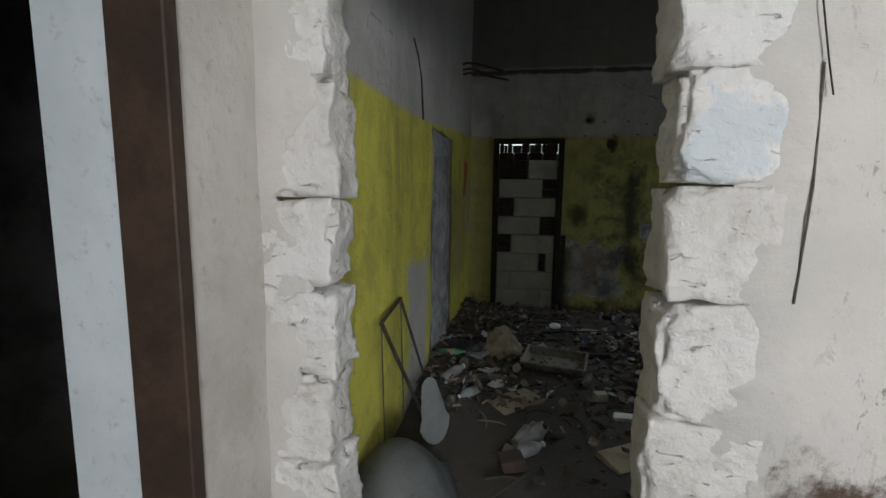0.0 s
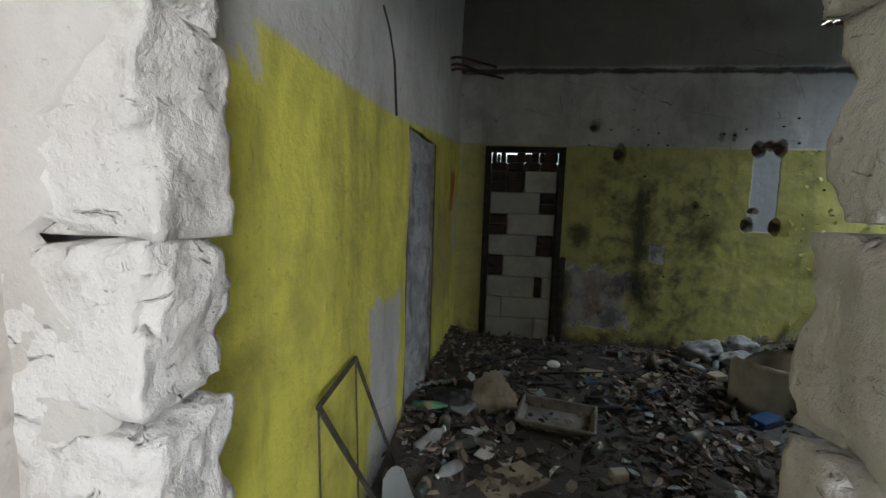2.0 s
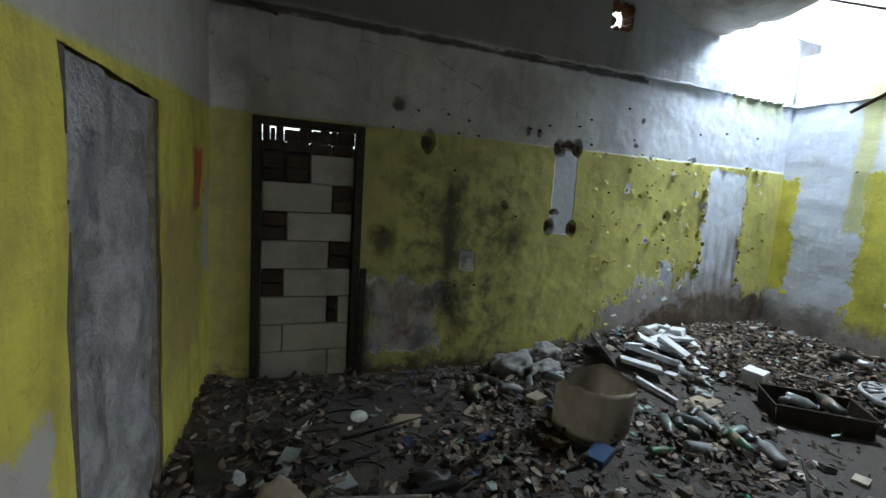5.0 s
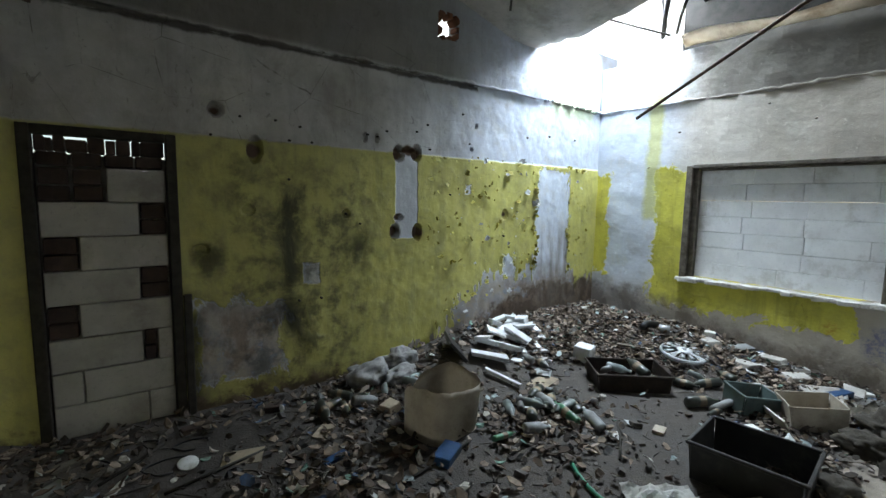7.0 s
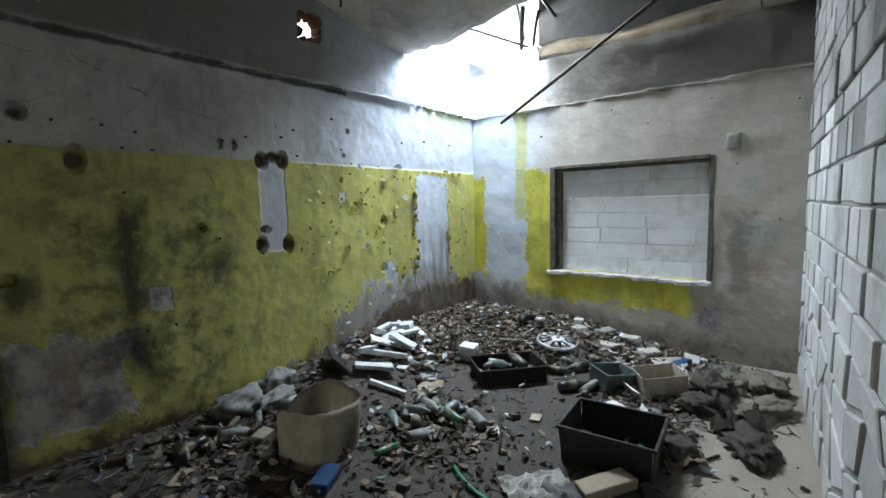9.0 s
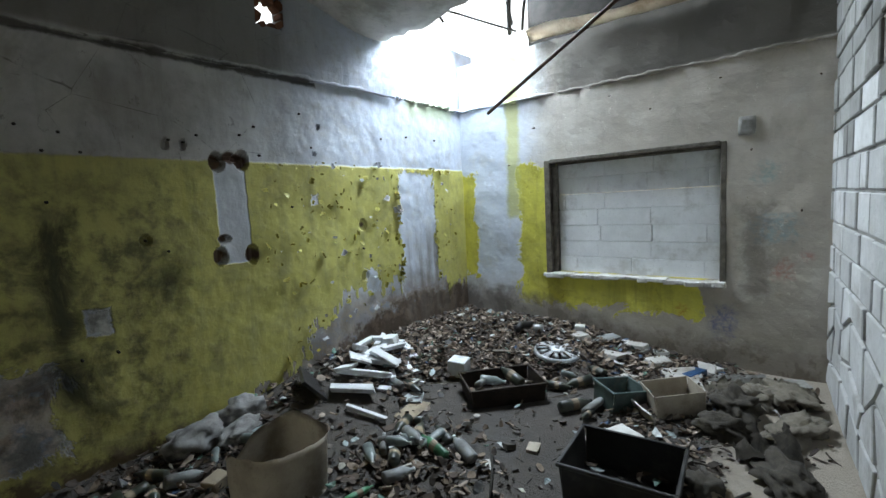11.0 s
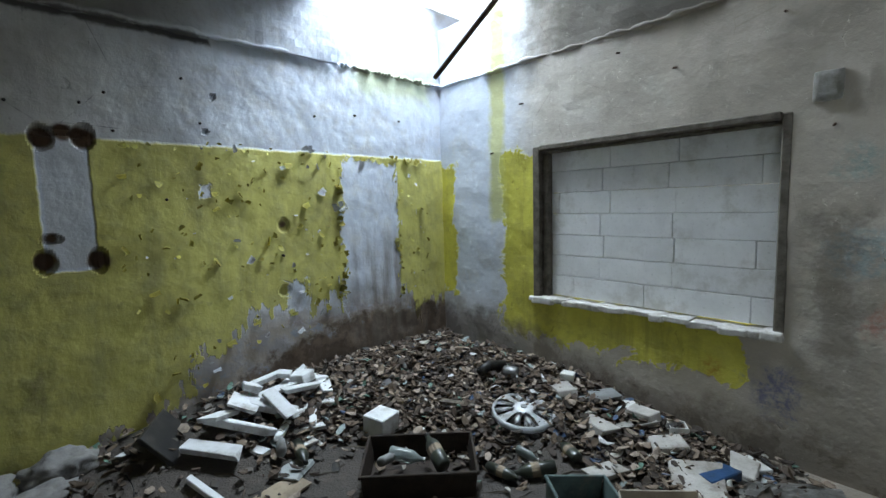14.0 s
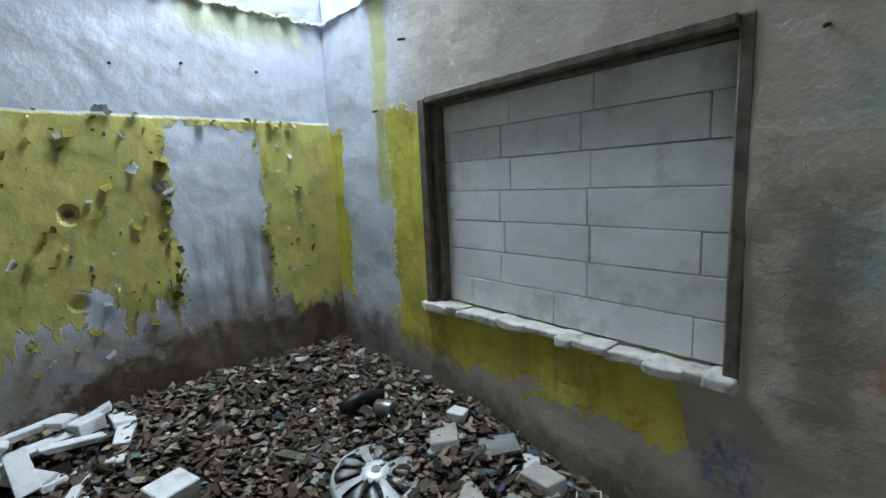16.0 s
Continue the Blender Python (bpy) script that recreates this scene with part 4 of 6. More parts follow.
for j in range(ROWS_S):
    for i in range(COLS):
        quad = [nodes[j][i], nodes[j][i + 1], nodes[j + 1][i + 1], nodes[j + 1][i]]
        cx, cz = sum(q[0] for q in quad) / 4, sum(q[1] for q in quad) / 4
        out = random.uniform(-0.002, 0.010)
        bm = bmesh.new()
        front, back = [], []
        for x, z in quad:
            x, z = x + (cx - x) * 0.07, z + (cz - z) * 0.09
            front.append(bm.verts.new((x + (cx - x) * 0.06, Y0 + out + random.uniform(-0.004, 0.004), z + (cz - z) * 0.06)))
            back.append(bm.verts.new((x, Y0 - 0.05, z)))
        bm.faces.new(front)
        bm.faces.new(back[::-1])
        for e in range(4):
            bm.faces.new((front[e], back[e], back[(e + 1) % 4], front[(e + 1) % 4]))
        part("stone", bm, BLOCK_STAINED, wall_south, bevel=0.006).matrix_world = SKEW
bm = bmesh.new()
rough_sheet(bm, (0.70, Y0 - 0.022, 2.30), (-1.8, 0, 0), (0, 0, TOP - 2.25), 24, 18, lambda u, v: 0.02 * noise.noise(Vector((u * 6, v * 5, 3))))
part("inner_plaster", bm, CEILING, wall_south, "grey grimy plaster over the blocks", smooth=True)


def south_y(x):
    return Y0 + SLOPE * max(0.0, x - 0.65)


# broken blocks that line the opening


def broken_block(x0, x1, z0, z1, side, seed):
    """A chipped block: a hacked inner end, broken corners and a pitted face."""
    bm = bmesh.new()
    bmesh.ops.create_cube(bm, size=1.0)
    bmesh.ops.subdivide_edges(bm, edges=bm.edges[:], cuts=19, use_grid_fill=True)
    w, d, h = x1 - x0, Y0 - FRONT + 0.01, z1 - z0
    lean = 0.05 * noise.noise(Vector((seed * 1.7, 0.3, 0)))
    for v in bm.verts:
        c = v.co.copy()
        edge = sorted(((0.5 - abs(c.x)) * w, (0.5 - abs(c.y)) * d, (0.5 - abs(c.z)) * h))
        q = Vector((c.x * w, c.y * d, c.z * h))
        far = Vector((seed, seed * 0.7, -seed))
        chip = max(0.0, 0.030 - edge[1]) * max(0.0, 0.35 + 1.7 * noise.noise(q * 9 + far))
        q -= Vector((math.copysign(1, c.x), math.copysign(1, c.y), math.copysign(1, c.z))) * chip * 0.75
        inner = smoothstep(-0.1, 0.5, -side * c.x)
        hacked = noise.fractal(Vector((seed * 2.3, q.y * 5, q.z * 7)), 0.7, 2.0, 5)
        ridge = abs(noise.noise(Vector((q.x * 14, q.y * 9, q.z * 20 + seed))))
        q.x += side * inner * (0.006 + 0.016 * hacked + 0.010 * ridge)
        q.y += 0.009 * noise.fractal(q * 7 + far, 0.6, 2.0, 5) + 0.016 * max(0.0, noise.noise(q * 11 - far) - 0.25)
        q.z += 0.008 * noise.noise(q * 8 + far) + lean * c.x * (1 if c.z > 0 else 0.6)
        v.co = q + Vector(((x0 + x1) / 2, (FRONT + Y0) / 2, (z0 + z1) / 2))
    return part("broken_block", bm, BLOCK_RAW, wall_south, "", smooth=True)


for side, x_in, zs in ((-1, HL, (0.0, 0.30, 0.60, 0.885, 1.17, 1.45, 1.79, 2.12, 2.47)), (1, HRX, (0.0, 0.27, 0.53, 0.84, 1.19, 1.505, 1.80, 2.10, 2.47))):
    for k, (za, zb) in enumerate(zip(zs, zs[1:])):
        w = (0.25, 0.27, 0.26)[k % 3] if side < 0 else (0.28, 0.31, 0.29)[k % 3]
        shift = (0.0, 0.015, -0.012, 0.008)[k % 4]
        xs = (x_in - w, x_in + shift) if side < 0 else (x_in + shift, x_in + w)
        broken_block(*xs, za + 0.002, zb - 0.004, side, k + 11 * side + 40)
for k in range(3):
    bm = bmesh.new()
    rock(bm, (HL + 0.13 + 0.27 * k, (FRONT + Y0) / 2, HTOP + 0.04), (0.27, 0.2, 0.12), k + 60, 4, 0.15)
    part("broken_block", bm, BLOCK_RAW, wall_south, "", smooth=True)

# torn ceiling boards, roof laths and the bent pipe
bm = bmesh.new()


def hang(u, v):
    return 0.06 * math.sin(u * 9.0) * v + 0.03 * noise.noise(Vector((u * 6, v * 3, 1)))


rows = rough_sheet(bm, (X1 - 0.01, 2.22, 3.45), (0, 2.3, 0.07), (-0.12, 0, 0.10), 40, 5, hang)
bmesh.ops.solidify(bm, geom=bm.faces[:], thickness=0.012)
torn = finish("ceiling_remnant", bm, BOARD, smooth=True)
structure(torn, "cream fibreboard strip of torn ceiling hanging along the wall", "ceiling")


def bar(name, points, r, material, label, category, n=6, group="", taper=None):
    bm = bmesh.new()
    tube(bm, points, r, n, True, taper)
    return tagged(finish(name, bm, material, smooth=True), label, category, group)


bar("hanging_pipe", ((4.33, 1.96, 3.74), (4.41, 2.85, 3.31), (4.55, 4.41, 2.563)), 0.017, RUST, "thin rusty pipe hanging from the torn ceiling", "pipe", 8)
for p, q, r in (((4.2, 5.3, 3.86), (5.75, 4.75, 3.74), 0.014), ((4.5, 5.75, 4.2), (5.3, 4.6, 4.3), 0.03), ((4.9, 4.5, 4.45), (6.1, 4.3, 3.85), 0.022), ((4.3, 4.2, 4.4), (6.0, 4.95, 3.95), 0.02),
                ((5.1, 4.45, 3.95), (5.85, 4.9, 3.78), 0.03), ((5.2, 4.30, 3.9), (5.9, 4.75, 3.80), 0.02), ((4.6, 5.5, 4.4), (5.6, 5.75, 4.1), 0.016)):
    bar("roof_lath", (p, tuple((a + b) / 2 + 0.02 for a, b in zip(p, q)), q), r, WOOD_DARK, "broken dark roof lath over the torn ceiling", "lath", 5, "broken roof laths")
for x in (4.5, 5.1):
    structure(box_part("rafter", (x, x + 0.07, 0.5, 4.3, 4.38, 4.53), ROOF, None), "dark rafter under the roof boards", "rafter")
bar("hanging_wire", ((1.42, 3.08, 3.72), (1.43, 3.07, 2.9), (1.41, 3.09, 2.42)), 0.005, WOOD_DARK, "thin black wire hanging from the ceiling", "wire", 5)
bar("wall_cable", ((-0.69, 2.80, 2.42), (-0.682, 2.90, 2.34), (-0.676, 2.98, 2.22), (-0.672, 3.03, 1.96)), 0.007, WOOD_DARK, "black cable hanging down the grey wall", "cable", 5)
for dz, dy, bend in ((0.0, 0.0, 0.10), (0.05, -0.03, 0.16), (-0.04, 0.02, 0.2)):
    bar("pipe_stub", tuple((-0.62 + 0.03 * s + bend * s * s / 9, 4.85 + dy + 0.05 * s, 2.75 + dz + 0.03 * math.sin(s)) for s in range(5)), 0.012, RUST, "bent rusty pipe stub out of the wall", "pipe", 6, "pipe stubs")
bar("wall_wire", ((0.665, FRONT - 0.012, 2.35), (0.66, FRONT - 0.014, 2.02), (0.70, FRONT - 0.02, 1.80), (0.712, FRONT - 0.03, 1.72)), 0.0022, WOOD_DARK, "thin black wire on the pale plaster", "wire", 5)
bar("wall_wire", ((0.695, FRONT - 0.012, 1.80), (0.70, FRONT - 0.016, 1.5), (0.69, FRONT - 0.012, 1.2)), 0.003, WOOD_GREY, "grey cable along the pale plaster", "wire", 5)
RED_BRICK = plain("broken_red_brick", (0.24, 0.105, 0.055), (0.16, 0.07, 0.04), 14, 0.9, bump=0.5, vary=0.4)
for k in range(9):
    a = 0.7 * k
    bm = bmesh.new()
    rock(bm, (HX + 0.135 * math.cos(a), Y1 + 0.03, HZ + 0.135 * math.sin(a)), (0.05 + 0.03 * (k % 3), 0.12, 0.05 + 0.02 * (k % 2)), k + 200, 2, 0.25, Matrix.Rotation(a, 3, "Y"))
    part("brick", bm, RED_BRICK, wall_far, "")
for x, z in ((0.98, 2.31), (1.25, 2.31), (1.45, 2.28), (1.55, 2.16), (1.36, 2.16), (2.28, 2.33), (2.08, 2.28), (2.18, 2.27), (0.77, 2.15), (1.35, 1.84), (1.86, 1.55), (1.42, 0.8), (1.62, 0.8), (2.62, 2.36),
             (2.75, 2.44), (2.78, 2.2), (3.2, 2.6), (3.3, 2.3), (4.2, 2.45), (4.6, 2.5), (5.1, 2.5), (3.86, 1.28), (2.0, 1.46), (3.05, 1.75)):
    bar("wall_plug", ((x, Y1 + 0.01, z), (x, Y1 - 0.022, z - 0.004)), 0.010, WOOD_DARK, "dark wooden plug stuck in the plaster", "wall plug", 6, "wall plugs")
for y, z in ((2.6, 2.72), (3.2, 2.55), (4.5, 2.55), (4.85, 2.15), (2.36, 2.05), (2.0, 1.5), (1.9, 2.6), (3.6, 2.75)):
    bar("wall_nail", ((X1 + 0.01, y, z), (X1 - 0.05, y, z - 0.015)), 0.008, RUST, "rusty nail in the stained wall", "nail", 5, "nails")
# loose plaster knob over the window's corner
bm = bmesh.new()
rock(bm, (X1 - 0.005, 2.40, 2.26), (0.05, 0.13, 0.16), 5, 3, 0.2)
tagged(finish("plaster_lump", bm, MORTAR, smooth=True), "grey mortar lump over the window corner", "plaster")


# ---- rubbish on the floor ----
TROUGH = plain("sooty_steel", (0.040, 0.028, 0.021), (0.022, 0.017, 0.014), 16, 0.7, 0.2, bump=0.4)
CARD = plain("cardboard", (0.34, 0.28, 0.205), (0.26, 0.21, 0.15), 5, 0.85, bump=0.15, dirt=(0.16, 0.13, 0.10))
CARD_PALE = plain("pale_cardboard", (0.44, 0.39, 0.315), (0.34, 0.295, 0.235), 5, 0.85, bump=0.15, dirt=(0.22, 0.19, 0.15))
BLACK_PLASTIC = plain("black_plastic", (0.012, 0.012, 0.013), (0.022, 0.021, 0.02), 10, 0.45, spec=0.4, dirt=(0.05, 0.045, 0.04))
FOAM = plain("white_foam", (0.74, 0.76, 0.78), (0.58, 0.59, 0.60), 7, 0.85, bump=0.3, dirt=(0.26, 0.235, 0.20), vary=0.35)
GREY_PLASTIC = plain("grey_plastic", (0.26, 0.27, 0.27), (0.18, 0.185, 0.185), 5, 0.55, bump=0.1, dirt=(0.10, 0.09, 0.08))
SACK = plain("grey_sack", (0.24, 0.235, 0.23), (0.16, 0.155, 0.15), 9, 0.8, bump=0.5, dist=0.012, dirt=(0.11, 0.10, 0.09))
CLOTH = plain("dirty_cloth", (0.075, 0.065, 0.052), (0.045, 0.04, 0.033), 16, 0.95, bump=0.6)
CLOTH_PALE = plain("dusty_cloth", (0.20, 0.175, 0.14), (0.13, 0.115, 0.09), 14, 0.95, bump=0.6)
SILVER = plain("silver_plastic", (0.72, 0.74, 0.76), (0.64, 0.66, 0.68), 10, 0.35, 0.1, bump=0.05, spec=0.6, dirt=(0.5, 0.49, 0.47))
BLUE = plain("blue_plastic", (0.025, 0.07, 0.17), (0.018, 0.05, 0.11), 8, 0.4, dirt=(0.06, 0.06, 0.06))
GREEN_HOSE = plain("green_hose", (0.05, 0.25, 0.14), (0.03, 0.16, 0.09), 10, 0.5)
WHITE = plain("white_plastic", (0.72, 0.72, 0.70), (0.58, 0.58, 0.55), 7, 0.6, bump=0.15, dirt=(0.35, 0.31, 0.26))
TEAL = plain("grey_green_plastic", (0.10, 0.14, 0.135), (0.06, 0.085, 0.08), 7, 0.55, dirt=(0.16, 0.15, 0.13))
TIN = plain("tin", (0.30, 0.31, 0.32), (0.18, 0.17, 0.16), 12, 0.4, 0.7, bump=0.1, dirt=(0.14, 0.08, 0.05))
GLASS_GREEN, GLASS_DARK, GLASS_CLEAR = glass_material("green_glass", (0.10, 0.32, 0.16)), glass_material("dark_glass", (0.06, 0.07, 0.055)), glass_material("dull_clear_plastic", (0.30, 0.35, 0.34), 0.3)
PANEL_GREY = plain("pale_grey_panel", (0.36, 0.38, 0.38), (0.28, 0.30, 0.30), 4, 0.6, bump=0.1)
DUSTY_TRAY = plain("dusty_tray_plastic", (0.27, 0.255, 0.225), (0.20, 0.185, 0.16), 7, 0.8, bump=0.2, dirt=(0.12, 0.10, 0.085))
PAPER = plain("paper", (0.70, 0.69, 0.66), (0.56, 0.54, 0.50), 6, 0.85, bump=0.1, dirt=(0.34, 0.30, 0.24))


def lathe(bm, profile, n=14, bend=0.0):
    rings = [[bm.verts.new((r * math.cos(2 * math.pi * k / n), r * math.sin(2 * math.pi * k / n), z)) for k in range(n)] for r, z in profile]
    for a, b in zip(rings, rings[1:]):
        for k in range(n):
            bm.faces.new((a[k], a[(k + 1) % n], b[(k + 1) % n], b[k]))
    bm.faces.new(rings[0][::-1])
    bm.faces.new(rings[-1])


def lying(x, y, r, turn, roll=0.0, tip=0.0):
    """A pose that lays an upright thing on its side on the ground, pointing along turn."""
    return pose(x, y, ground_height(x, y) + r, 90 + tip, 0, turn) @ pose(0, 0, 0, 0, 0, roll)


def make_bottle(label, material, r, h, cap):
    ob = empty("bottle", Matrix.Identity(4), label, "bottle", "bottles in the rubbish")
    bm = bmesh.new()
    lathe(bm, ((r * 0.8, -h / 2), (r, -h / 2 + 0.012), (r, -h * 0.15), (r * 0.96, -h * 0.05), (r, h * 0.06), (r * 0.97, h * 0.14), (r * 0.62, h * 0.28), (r * 0.36, h * 0.36), (r * 0.34, h * 0.46)))
    body = part("body", bm, material, ob, smooth=True)
    bm = bmesh.new()
    lathe(bm, ((r * 0.40, h * 0.455), (r * 0.40, h * 0.50), (r * 0.36, h * 0.505)), 10)
    part("cap", bm, cap, body, "small plastic cap")
    if cap is not WHITE:
        bm = bmesh.new()
        lathe(bm, ((r * 1.012, -h * 0.14), (r * 1.012, h * 0.05)), 14)
        part("paper_label", bm, CARD, body, "faded brown wrapper")
    return ob


KINDS = [make_bottle("green glass bottle lying in the rubbish", GLASS_GREEN, 0.037, 0.30, BLACK_PLASTIC), make_bottle("dark dirty bottle lying in the rubbish", GLASS_DARK, 0.042, 0.30, BLACK_PLASTIC),
         make_bottle("crumpled clear plastic bottle lying in the rubbish", GLASS_CLEAR, 0.045, 0.30, WHITE), make_bottle("grey dusty plastic bottle lying in the rubbish", GREY_PLASTIC, 0.045, 0.27, WHITE)]
used = set()


def put_bottle(kind, x, y, turn, up=0.0, tip=0.0):
    q = random.uniform(0.75, 1.15)
    m = lying(x, y, 0.042 * q + up, turn, random.uniform(0, 360), tip) @ Matrix.Diagonal((q, q * random.uniform(0.7, 1.0), q * random.uniform(0.8, 1.0), 1))
    if kind in used:
        return copy_thing(KINDS[kind], m)
    used.add(kind)
    KINDS[kind].matrix_world = m
    return KINDS[kind]


for k in range(17):
    a, d = random.uniform(0, 6.28), random.uniform(0, 1) ** 0.7
    put_bottle((2, 1, 3, 1, 2, 0, 3)[k % 7], 2.80 + 0.55 * d * math.cos(a), 4.02 + 0.36 * d * math.sin(a), random.uniform(0, 360), 0.05 * (1 - d), random.uniform(-8, 8))
for x, y, kind in ((1.45, 5.05, 1), (1.55, 4.93, 1), (1.38, 4.95, 1), (1.75, 4.95, 3), (1.95, 5.02, 2), (1.62, 5.2, 1), (2.2, 5.05, 2), (3.5, 4.62, 1), (3.42, 4.75, 3), (4.32, 3.62, 1), (4.45, 3.5, 1), (4.55, 3.62, 2),
                   (4.05, 3.35, 1), (4.15, 3.22, 3), (3.95, 3.22, 1), (4.75, 3.45, 1), (-0.52, 3.55, 0), (-0.4, 3.4, 1), (-0.45, 3.15, 3), (-0.3, 3.2, 1), (-0.18, 3.32, 3), (-0.5, 3.95, 1), (0.55, 3.35, 1), (1.2, 3.6, 1),
                   (0.1, 2.35, 3), (-0.32, 2.95, 3), (-0.42, 2.8, 1), (1.05, 2.75, 3)):
    put_bottle(kind, x, y, random.uniform(0, 360), 0.0, random.uniform(-10, 10))


def cardboard_bin():
    """Rounded tan bin, open, its rim uneven and its back folded in."""
    x, y = 2.04, 4.33
    ob = empty("cardboard_bin", pose(x, y, ground_height(x, y), 0, 0, 8), "tall tan cardboard bin, open and dented, among bottles", "box")
    w, d, h, n = 0.265, 0.225, 0.37, 40

    def edge(a, q):
        c, e = math.cos(a), math.sin(a)
        r = (abs(c) ** 4 + abs(e) ** 4) ** -0.25
        dent = 1 - 0.10 * q * math.exp(-((a - 2.2) / 0.5) ** 2) + 0.02 * noise.noise(Vector((c * 2, e * 2, q * 2)))
        return c * r * w * dent * (0.93 + 0.07 * q), e * r * d * dent * (0.93 + 0.07 * q)

    bm = bmesh.new()
    rows = []
    for j in range(9):
        q = j / 8
        row = []
        for k in range(n):
            a = 2 * math.pi * k / n
            rim = h + 0.03 * math.sin(2 * a + 0.6) + 0.02 * noise.noise(Vector((3 * math.cos(a), 3 * math.sin(a), 1))) - 0.10 * math.exp(-((a - 2.2) / 0.35) ** 2)
            row.append(bm.verts.new((*edge(a, q), q * rim)))
        rows.append(row)
    for r0, r1 in zip(rows, rows[1:]):
        for k in range(n):
            bm.faces.new((r0[k], r0[(k + 1) % n], r1[(k + 1) % n], r1[k]))
    bmesh.ops.solidify(bm, geom=bm.faces[:], thickness=0.007)
    side = part("side_wall", bm, CARD_PALE, ob, smooth=True)
    bm = bmesh.new()
    bm.faces.new([bm.verts.new((p[0] * 0.95, p[1] * 0.95, 0.07)) for p in (edge(2 * math.pi * k / n, 0.25) for k in range(n))])
    bmesh.ops.solidify(bm, geom=bm.faces[:], thickness=0.01)
    part("inner_flap", bm, CARD, side, "brown flap folded inside")


cardboard_bin()


def open_box(name, m, w, d, h, t, material, label, category, lip=0.0, flare=0.0, tilt=()):
    """Four walls, a bottom and, if lip, a rim."""
    ob = empty(name, m, label, category)
    f = flare
    for k, (ax, s) in enumerate((("x", -1), ("x", 1), ("y", -1), ("y", 1))):
        bm = bmesh.new()
        if ax == "x":
            v = bm_box(bm, s * w / 2 - t / 2, s * w / 2 + t / 2, -d / 2 - t / 2, d / 2 + t / 2, 0, h)
            for q in v[4:]:
                q.co.x += s * f
        else:
            v = bm_box(bm, -w / 2 + t / 2, w / 2 - t / 2, s * d / 2 - t / 2, s * d / 2 + t / 2, 0, h)
            for q in v[4:]:
                q.co.y += s * f
                q.co.x *= 1 + 2 * f / w
        part("side", bm, material, ob, bevel=min(0.004, t / 3))
    box_part("bottom", (-w / 2, w / 2, -d / 2, d / 2, 0.0, 0.012), material, ob)
    if lip:
        bm = bmesh.new()
        W, D = w / 2 + f, d / 2 + f
        for a in ((-W - lip, -W + t / 2, -D - lip, D + lip), (W - t / 2, W + lip, -D - lip, D + lip), (-W + t / 2, W - t / 2, -D - lip, -D + t / 2), (-W + t / 2, W - t / 2, D - t / 2, D + lip)):
            bm_box(bm, *a, h - 0.018, h + 0.004)
        part("rim", bm, material, ob, bevel=0.004)
    return ob


def on(x, y, rz=0.0, rx=0.0, ry=0.0, dz=0.0):
    return pose(x, y, ground_height(x, y) + dz, rx, ry, rz)


open_box("plastic_crate", on(3.20, 2.70, 6), 0.44, 0.54, 0.245, 0.012, BLACK_PLASTIC, "black plastic crate, open, standing on the dirt floor", "crate", 0.014, 0.02)
open_box("metal_trough", on(3.98, 4.00, -40), 0.62, 0.40, 0.165, 0.01, TROUGH, "dark rusty metal trough holding bottles", "trough", 0.012, 0.02)
put_bottle(2, 3.92, 4.05, 40, 0.10, 10)
put_bottle(1, 4.06, 3.95, 160, 0.12, -12)
put_bottle(3, 3.87, 4.12, 100, 0.10, 6)
open_box("cardboard_box", on(4.45, 2.72, -55, 0, -6), 0.34, 0.28, 0.20, 0.008, CARD_PALE, "pale cardboard box, open, soiled inside", "box", 0, 0.015)
open_box("plastic_tub", on(4.32, 3.10, -35, 4, 6), 0.30, 0.24, 0.17, 0.01, TEAL, "grey-green plastic tub, cracked, in the rubbish", "tub", 0.012, 0.012)
open_box("plastic_tray", on(0.35, 3.72, -12, 4, 0), 0.44, 0.28, 0.075, 0.01, DUSTY_TRAY, "dusty grey plastic tray lying on the rubbish", "tray", 0.016, 0.03)
open_box("shallow_box", on(5.52, 3.08, 30, 0, 8), 0.16, 0.11, 0.06, 0.008, WHITE, "small white open box by the wall", "box")


